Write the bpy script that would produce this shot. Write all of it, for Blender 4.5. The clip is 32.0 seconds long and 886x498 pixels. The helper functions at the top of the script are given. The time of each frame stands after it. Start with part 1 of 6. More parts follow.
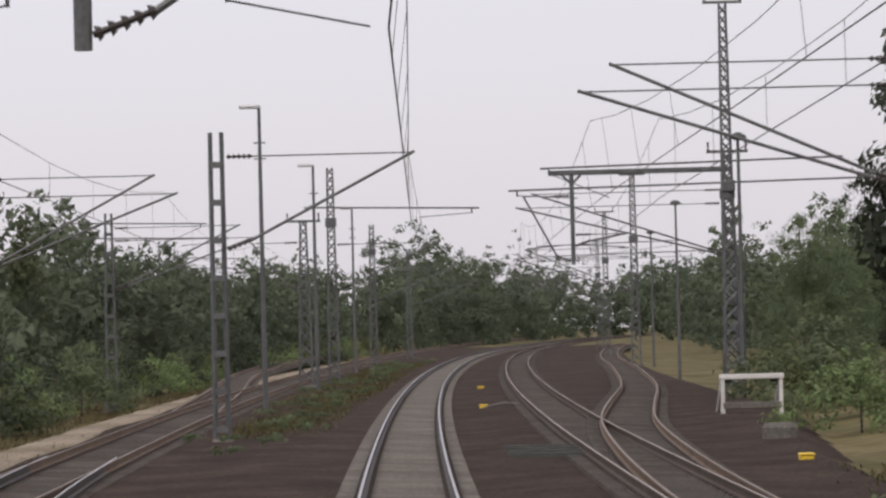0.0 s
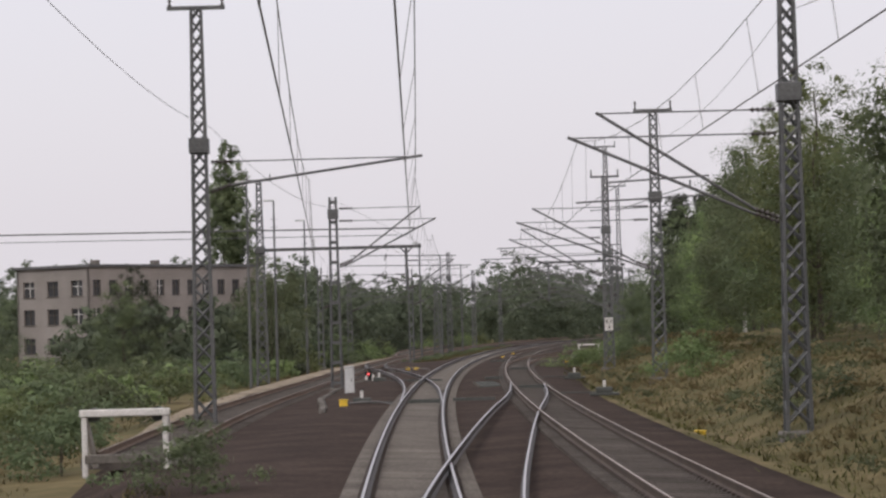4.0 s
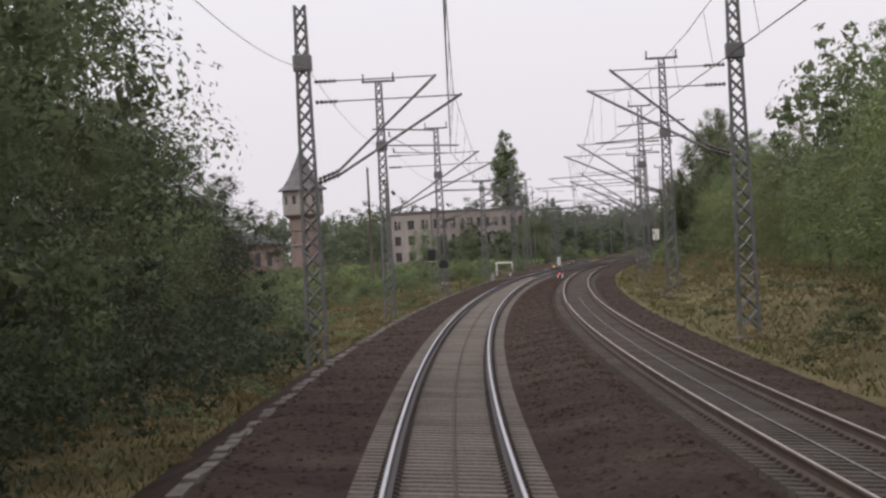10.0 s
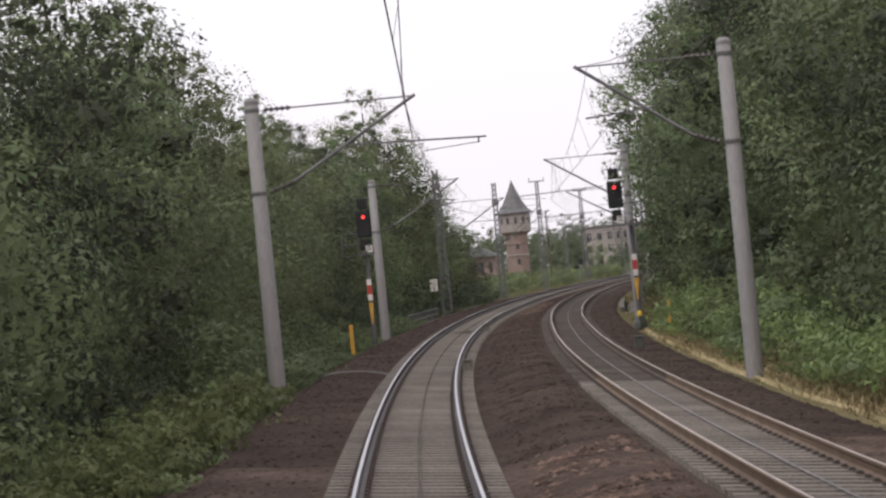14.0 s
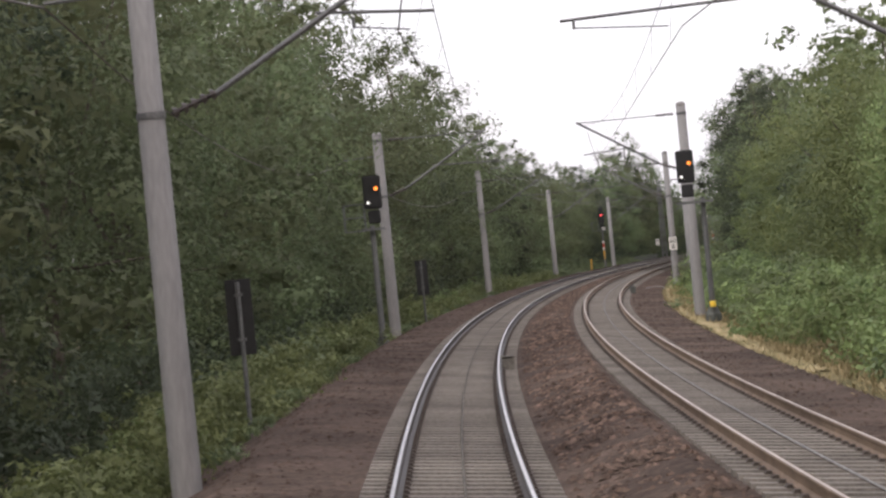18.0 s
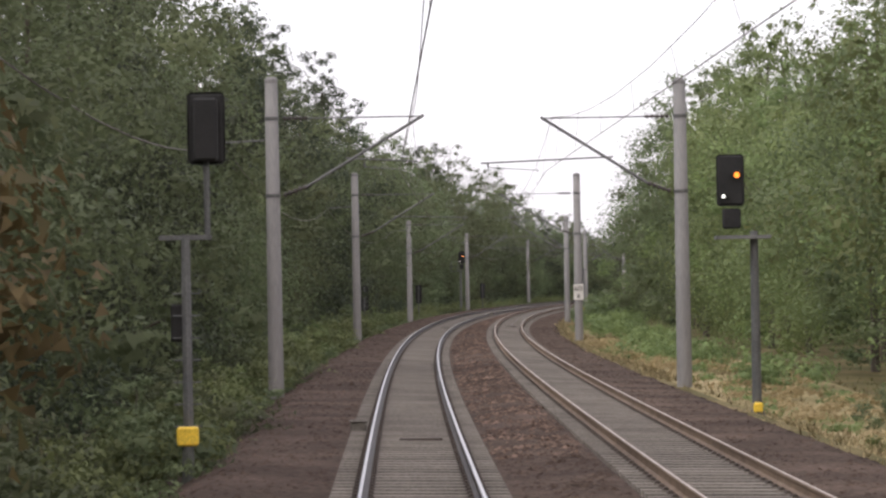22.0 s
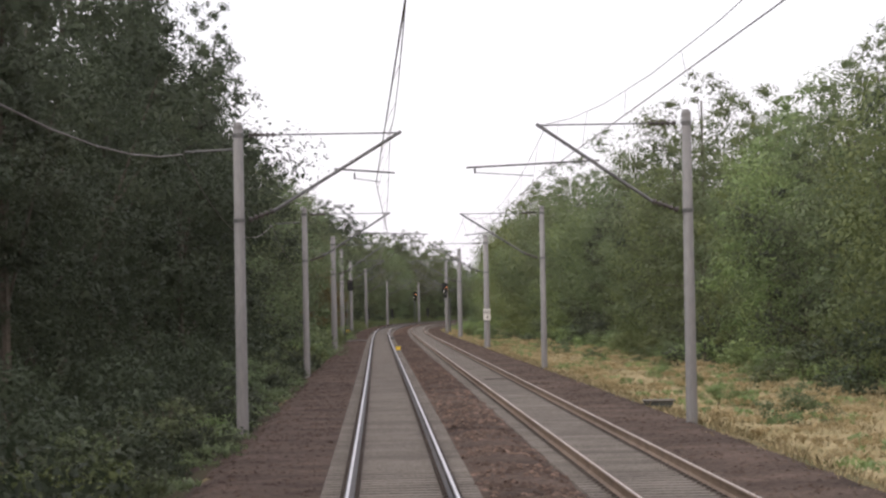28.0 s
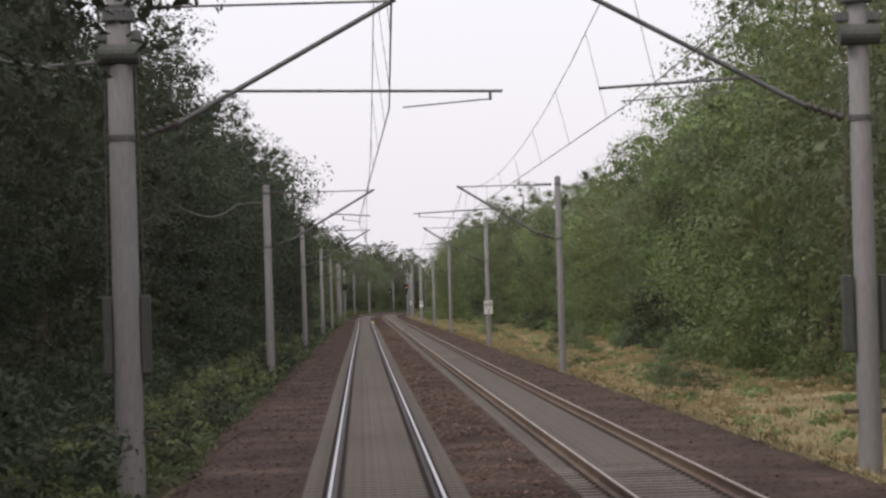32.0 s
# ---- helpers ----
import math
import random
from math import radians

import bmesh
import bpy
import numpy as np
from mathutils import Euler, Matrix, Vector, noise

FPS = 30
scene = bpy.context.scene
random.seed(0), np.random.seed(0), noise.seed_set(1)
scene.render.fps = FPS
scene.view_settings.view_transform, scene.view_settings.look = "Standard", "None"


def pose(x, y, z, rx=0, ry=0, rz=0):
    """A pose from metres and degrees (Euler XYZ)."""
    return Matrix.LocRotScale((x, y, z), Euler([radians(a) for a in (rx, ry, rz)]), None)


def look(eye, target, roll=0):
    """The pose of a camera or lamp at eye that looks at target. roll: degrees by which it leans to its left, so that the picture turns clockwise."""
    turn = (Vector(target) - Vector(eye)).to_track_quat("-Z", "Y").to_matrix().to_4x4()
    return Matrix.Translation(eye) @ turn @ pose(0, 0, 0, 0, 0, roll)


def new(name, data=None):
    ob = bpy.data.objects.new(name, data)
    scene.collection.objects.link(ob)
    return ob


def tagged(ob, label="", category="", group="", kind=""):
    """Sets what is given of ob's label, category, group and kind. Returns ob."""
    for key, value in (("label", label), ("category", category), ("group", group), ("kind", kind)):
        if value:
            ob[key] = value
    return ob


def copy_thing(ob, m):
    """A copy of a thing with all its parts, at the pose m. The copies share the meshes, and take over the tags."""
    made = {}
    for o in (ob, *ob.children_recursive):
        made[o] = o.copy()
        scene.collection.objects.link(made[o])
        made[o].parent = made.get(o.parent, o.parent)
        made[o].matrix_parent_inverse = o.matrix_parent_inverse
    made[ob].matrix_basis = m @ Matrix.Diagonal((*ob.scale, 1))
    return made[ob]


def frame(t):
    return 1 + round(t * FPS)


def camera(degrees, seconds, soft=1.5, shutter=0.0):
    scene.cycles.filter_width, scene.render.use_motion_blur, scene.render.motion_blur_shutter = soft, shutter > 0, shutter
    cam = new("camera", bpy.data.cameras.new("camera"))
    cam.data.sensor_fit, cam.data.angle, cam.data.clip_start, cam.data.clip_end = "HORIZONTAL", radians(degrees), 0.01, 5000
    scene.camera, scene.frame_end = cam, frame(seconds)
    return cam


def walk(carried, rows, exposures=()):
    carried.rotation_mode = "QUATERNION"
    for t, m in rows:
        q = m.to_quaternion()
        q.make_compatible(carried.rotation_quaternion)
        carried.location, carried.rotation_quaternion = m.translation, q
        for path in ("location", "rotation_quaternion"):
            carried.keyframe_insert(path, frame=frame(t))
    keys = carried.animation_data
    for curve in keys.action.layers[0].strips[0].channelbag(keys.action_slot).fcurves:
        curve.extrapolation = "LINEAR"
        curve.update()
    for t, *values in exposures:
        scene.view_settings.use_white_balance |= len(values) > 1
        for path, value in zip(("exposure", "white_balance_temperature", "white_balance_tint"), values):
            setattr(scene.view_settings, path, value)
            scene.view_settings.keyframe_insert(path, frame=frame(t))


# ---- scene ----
cam = camera(17.537, 32.0, soft=2.5, shutter=0.07)
EXPOSURES = [(t, stops, 6400, 10) for t, stops in [(0.0, -0.3), (3.0, -0.3), (6.0, -0.2), (8.0, -0.15), (9.0, -0.18), (11.0, -0.08), (13.0, 0.05), (16.0, 0.35), (19.0, 0.42), (22.0, 0.38), (26.0, 0.33), (29.0, 0.33), (30.0, 0.38), (31.0, 0.24), (32.0, -0.02)]]
ROWS = [
    (0.0, -0.240, 0.000, 2.318, -1.427, 1.595, 1.459),
    (0.5, -0.186, -19.683, 2.318, -1.158, 1.809, 1.468),
    (1.0, -0.030, -39.376, 2.318, -0.675, 1.567, 1.059),
    (1.5, 0.228, -59.074, 2.318, -0.453, 1.328, 0.988),
    (2.0, 0.589, -78.777, 2.318, -0.535, 1.049, 1.062),
    (2.5, 1.058, -98.479, 2.318, -0.052, 1.251, 1.007),
    (3.0, 1.639, -118.176, 2.318, 0.323, 1.647, 1.089),
    (3.5, 2.339, -137.870, 2.318, 0.716, 1.734, 1.392),
    (4.0, 3.156, -157.546, 2.318, 1.149, 1.608, 1.537),
    (4.5, 4.090, -177.217, 2.318, 1.580, 1.482, 1.682),
    (5.0, 5.139, -196.882, 2.318, 1.996, 1.357, 1.827),
    (5.5, 6.296, -216.541, 2.318, 2.397, 1.231, 1.972),
    (6.0, 7.554, -236.132, 2.318, 3.087, 0.859, 1.410),
    (6.5, 8.920, -255.692, 2.318, 3.518, 1.032, 0.782),
    (7.0, 10.396, -275.231, 2.318, 3.653, 1.192, 0.585),
    (7.5, 11.990, -294.751, 2.318, 3.667, 1.204, 0.863),
    (8.0, 13.715, -314.259, 2.318, 3.853, 1.070, 1.194),
    (8.5, 15.584, -333.741, 2.318, 4.204, 1.085, 1.709),
    (9.0, 17.613, -353.188, 2.318, 4.794, 0.940, 2.106),
    (9.5, 19.820, -372.587, 2.318, 5.380, 0.799, 2.429),
    (10.0, 22.229, -391.941, 2.318, 6.410, 0.053, 3.063),
    (10.5, 24.846, -411.253, 2.318, 7.296, -0.153, 3.556),
    (11.0, 27.681, -430.526, 2.318, 7.735, 0.614, 3.710),
    (11.5, 30.740, -449.756, 2.318, 8.001, 1.015, 3.609),
    (12.0, 34.025, -468.950, 2.318, 8.524, 0.754, 3.956),
    (12.5, 37.535, -488.101, 2.318, 9.010, 0.743, 4.414),
    (13.0, 41.270, -507.210, 2.318, 9.586, 0.730, 5.256),
    (13.5, 45.233, -526.248, 2.318, 10.250, 0.536, 5.527),
    (14.0, 49.420, -545.212, 2.318, 10.875, 0.486, 5.474),
    (14.5, 53.840, -564.123, 2.318, 11.514, 0.436, 5.422),
    (15.0, 58.496, -582.976, 2.318, 12.169, 0.386, 5.369),
    (15.5, 63.392, -601.769, 2.318, 12.839, 0.336, 5.316),
    (16.0, 68.538, -620.518, 2.318, 13.975, -0.099, 5.349),
    (16.5, 73.929, -639.204, 2.318, 14.920, 0.067, 5.779),
    (17.0, 79.571, -657.826, 2.318, 15.829, 0.078, 6.015),
    (17.5, 85.448, -676.372, 2.318, 16.685, -0.024, 6.003),
    (18.0, 91.549, -694.857, 2.318, 17.532, 0.158, 5.510),
    (18.5, 97.858, -713.289, 2.318, 18.228, 0.380, 5.078),
    (19.0, 104.355, -731.679, 2.318, 18.726, 0.577, 4.653),
    (19.5, 111.014, -750.030, 2.318, 19.068, 0.616, 3.823),
    (20.0, 117.808, -768.360, 2.318, 19.377, 0.666, 3.067),
    (20.5, 124.712, -786.665, 2.318, 19.686, 0.716, 2.315),
    (21.0, 131.697, -804.960, 2.318, 19.819, 0.741, 1.737),
    (21.5, 138.738, -823.248, 2.318, 20.013, 0.694, 1.234),
    (22.0, 145.814, -841.530, 2.318, 20.143, 0.692, 1.022),
    (22.5, 152.910, -859.796, 2.318, 20.353, 0.675, 0.617),
    (23.0, 160.013, -878.064, 2.318, 20.499, 0.669, 0.296),
    (23.5, 167.121, -896.327, 2.318, 20.657, 0.698, 0.409),
    (24.0, 174.232, -914.588, 2.318, 20.937, 0.696, 0.767),
    (24.5, 181.344, -932.847, 2.318, 20.837, 0.931, 0.818),
    (25.0, 188.466, -951.127, 2.318, 20.666, 1.003, 1.010),
    (25.5, 195.586, -969.406, 2.318, 20.489, 1.075, 1.202),
    (26.0, 202.702, -987.687, 2.318, 20.308, 1.146, 1.393),
    (26.5, 209.814, -1005.971, 2.318, 20.123, 1.218, 1.585),
    (27.0, 216.926, -1024.270, 2.318, 20.024, 1.205, 1.209),
    (27.5, 224.034, -1042.567, 2.318, 19.957, 1.234, 1.104),
    (28.0, 231.145, -1060.873, 2.318, 19.946, 1.169, 1.037),
    (28.5, 238.261, -1079.184, 2.318, 20.009, 1.125, 1.130),
    (29.0, 245.383, -1097.503, 2.318, 19.938, 1.077, 1.358),
    (29.5, 252.514, -1115.826, 2.318, 19.851, 1.064, 1.591),
    (30.0, 259.651, -1134.152, 2.318, 19.796, 1.044, 1.284),
    (30.5, 266.788, -1152.473, 2.318, 19.757, 1.011, 0.902),
    (31.0, 273.926, -1170.794, 2.318, 19.648, 1.052, 1.264),
    (31.5, 281.061, -1189.112, 2.318, 19.644, 1.036, 1.752),
    (32.0, 288.195, -1207.434, 2.318, 19.645, 1.006, 1.688),
]
walk(cam, [(t, pose(x, y, z, 90 + pitch, roll, yaw)) for t, x, y, z, yaw, pitch, roll in ROWS], EXPOSURES)

# the line's bend (per kilometre) every 60 m along its length, from 900 m ahead of the first eye
BEND = [0.276, 0.274, 0.272, 0.271, 0.269, 0.267, 0.264, 0.262, 0.259, 0.256, 0.253, 0.250, 0.246, 0.249, 0.269, 0.244, 0.239, 0.272, 0.279, 0.244, 0.274, 0.372, 0.502, 0.555, 0.550, 0.575, 0.611, 0.613, 0.510, 0.318, 0.131, 0.015, 0.009, -0.005, -0.015, 0.006, 0.014, -0.002, -0.006, -0.004, -0.001, 0.000]
LEAN = 167.2
K = 0.91         # one unit of plan, in metres: keeps the whole line, its gauge and its posts in one proportion
GRID = np.arange(-900.0, 1601.0, 5.0)
_kap = np.interp(GRID, np.arange(-900.0, 1601.0, 60.0)[:len(BEND)], BEND) * 1e-3
_psi = np.concatenate([[0], np.cumsum((_kap[1:] + _kap[:-1]) * 2.5)])
_psi = _psi - np.interp(0, GRID, _psi)
_dx, _dy = np.sin(_psi), -np.cos(_psi)
_X = np.concatenate([[0], np.cumsum((_dx[1:] + _dx[:-1]) * 2.5)])
_Y = np.concatenate([[0], np.cumsum((_dy[1:] + _dy[:-1]) * 2.5)])
_X, _Y = _X - np.interp(0, GRID, _X), _Y - np.interp(0, GRID, _Y)
rnd = random.Random(7)
nrg = np.random.RandomState(5)


def bend(s):
    return np.interp(s, GRID, _psi)


def cant(s):
    return LEAN * np.interp(s, GRID, _kap)


def place(s, lat, z=0.0):
    """Plan to world: s along the line, lat across it, z above the rails (arrays or numbers)."""
    a = np.interp(s, GRID, _psi)
    return np.stack(np.broadcast_arrays(K * (np.interp(s, GRID, _X) + lat * np.cos(a)), K * (np.interp(s, GRID, _Y) + lat * np.sin(a)), K * np.asarray(z, float)), -1)


def spot(s, lat, z=0.0, turn=0.0):
    x, y, w = place(s, lat, z)
    return pose(float(x), float(y), float(w), 0, 0, math.degrees(float(bend(s))) + turn)


def spacing(s):
    return np.interp(s, [-300, -180, -75, 0, 170, 300, 400, 490, 560, 640, 800, 900, 1000, 1150, 1400], [4.8, 4.7, 4.48, 4.45, 4.5, 4.5, 4.65, 4.8, 4.55, 4.25, 4.08, 4.03, 3.95, 3.88, 3.87])


# ---- sky and sun ----
world = bpy.data.worlds.new("sky")
scene.world = world
world.use_nodes = True
wn = world.node_tree
wn.nodes.clear()
w_sky = wn.nodes.new("ShaderNodeTexSky")
w_sky.sky_type, w_sky.sun_disc, w_sky.sun_elevation, w_sky.sun_rotation = "NISHITA", False, radians(38), radians(150)
w_sky.dust_density, w_sky.air_density = 6.0, 1.0
w_b1, w_b2 = wn.nodes.new("ShaderNodeBackground"), wn.nodes.new("ShaderNodeBackground")
w_b1.inputs["Strength"].default_value = 0.05
w_b2.inputs["Color"].default_value, w_b2.inputs["Strength"].default_value = (0.885, 0.83, 0.875, 1), 0.99
w_add, w_out = wn.nodes.new("ShaderNodeAddShader"), wn.nodes.new("ShaderNodeOutputWorld")
wn.links.new(w_sky.outputs[0], w_b1.inputs["Color"])
wn.links.new(w_b1.outputs[0], w_add.inputs[0])
wn.links.new(w_b2.outputs[0], w_add.inputs[1])
wn.links.new(w_add.outputs[0], w_out.inputs[0])
sun = new("sun", bpy.data.lights.new("sun", "SUN"))
sun.data.energy, sun.data.angle, sun.data.color = 1.95, radians(20), (1.0, 0.95, 0.86)
sun.matrix_world = look((-95, -60, 122), (0, 0, 0))


# ---- materials ----
def material(name, colours, scale=2.0, rough=0.85, metal=0.0, bump=0.0, bump_scale=30.0, fine=0.25, vary=0.0, island=0.0, emit=0.0, stretch=(1, 1, 1), through_light=0.0, stones=0.0, spec=0.5):
    m = bpy.data.materials.new(name)
    m.use_nodes = True
    n, l = m.node_tree.nodes, m.node_tree.links
    b = n["Principled BSDF"]
    b.inputs["Roughness"].default_value, b.inputs["Metallic"].default_value, b.inputs["Specular IOR Level"].default_value = rough, metal, spec
    tex, mp = n.new("ShaderNodeTexCoord"), n.new("ShaderNodeMapping")
    mp.inputs["Scale"].default_value = stretch
    l.new(tex.outputs["Object"], mp.inputs["Vector"])
    big, small = n.new("ShaderNodeTexNoise"), n.new("ShaderNodeTexNoise")
    big.inputs["Scale"].default_value, big.inputs["Detail"].default_value = scale, 6
    small.inputs["Scale"].default_value, small.inputs["Detail"].default_value = bump_scale, 4
    for t in (big, small):
        l.new(mp.outputs[0], t.inputs["Vector"])
    ramp = n.new("ShaderNodeValToRGB")
    ramp.color_ramp.elements[0].position, ramp.color_ramp.elements[1].position = 0.3, 0.7
    while len(ramp.color_ramp.elements) < len(colours):
        ramp.color_ramp.elements.new(0.5)
    for i, c in enumerate(colours):
        e = ramp.color_ramp.elements[i]
        e.position, e.color = 0.3 + 0.4 * i / max(1, len(colours) - 1), (*c, 1)
    l.new(big.outputs["Fac"], ramp.inputs["Fac"])
    val = n.new("ShaderNodeMapRange")
    val.inputs["From Min"].default_value, val.inputs["From Max"].default_value = 0.3, 0.7
    val.inputs["To Min"].default_value, val.inputs["To Max"].default_value = 1 - fine, 1 + fine
    l.new(small.outputs["Fac"], val.inputs["Value"])
    hsv = n.new("ShaderNodeHueSaturation")
    l.new(ramp.outputs["Color"], hsv.inputs["Color"])
    last = val.outputs[0]
    if vary or island:
        src = n.new("ShaderNodeObjectInfo").outputs["Random"] if vary else n.new("ShaderNodeNewGeometry").outputs["Random Per Island"]
        mr = n.new("ShaderNodeMapRange")
        mr.inputs["To Min"].default_value, mr.inputs["To Max"].default_value = 1 - (vary or island), 1 + (vary or island)
        l.new(src, mr.inputs["Value"])
        mul = n.new("ShaderNodeMath")
        mul.operation = "MULTIPLY"
        l.new(mr.outputs[0], mul.inputs[0])
        l.new(last, mul.inputs[1])
        last = mul.outputs[0]
        if vary and island:
            mr2, mul2 = n.new("ShaderNodeMapRange"), n.new("ShaderNodeMath")
            mul2.operation = "MULTIPLY"
            mr2.inputs["To Min"].default_value, mr2.inputs["To Max"].default_value = 1 - island, 1 + island
            l.new(n.new("ShaderNodeNewGeometry").outputs["Random Per Island"], mr2.inputs["Value"])
            l.new(mr2.outputs[0], mul2.inputs[0])
            l.new(last, mul2.inputs[1])
            last = mul2.outputs[0]
            hue = n.new("ShaderNodeMapRange")
            hue.inputs["To Min"].default_value, hue.inputs["To Max"].default_value = 0.475, 0.52
            l.new(src, hue.inputs["Value"])
            l.new(hue.outputs[0], hsv.inputs["Hue"])
    l.new(last, hsv.inputs["Value"])
    l.new(hsv.outputs["Color"], b.inputs["Base Color"])
    if stones:
        # single stones: each cell its own shade, its rim lower
        vor, mrs, muls = n.new("ShaderNodeTexVoronoi"), n.new("ShaderNodeMapRange"), n.new("ShaderNodeMath")
        vor.inputs["Scale"].default_value = stones
        l.new(mp.outputs[0], vor.inputs["Vector"])
        sep = n.new("ShaderNodeSeparateColor")
        l.new(vor.outputs["Color"], sep.inputs[0])
        mrs.inputs["To Min"].default_value, mrs.inputs["To Max"].default_value = 0.8, 1.22
        l.new(sep.outputs[0], mrs.inputs["Value"])
        muls.operation = "MULTIPLY"
        l.new(mrs.outputs[0], muls.inputs[0])
        l.new(last, muls.inputs[1])
        l.new(muls.outputs[0], hsv.inputs["Value"])
    if bump:
        bp = n.new("ShaderNodeBump")
        bp.inputs["Strength"].default_value, bp.inputs["Distance"].default_value = bump, 0.05
        l.new(small.outputs["Fac"], bp.inputs["Height"])
        l.new(bp.outputs[0], b.inputs["Normal"])
    if emit:
        b.inputs["Emission Color"].default_value, b.inputs["Emission Strength"].default_value = (*colours[0], 1), emit
    if through_light:
        tr, mix = n.new("ShaderNodeBsdfTranslucent"), n.new("ShaderNodeMixShader")
        mix.inputs["Fac"].default_value = through_light
        l.new(hsv.outputs["Color"], tr.inputs["Color"])
        l.new(b.outputs[0], mix.inputs[1])
        l.new(tr.outputs[0], mix.inputs[2])
        l.new(mix.outputs[0], n["Material Output"].inputs["Surface"])
    return m


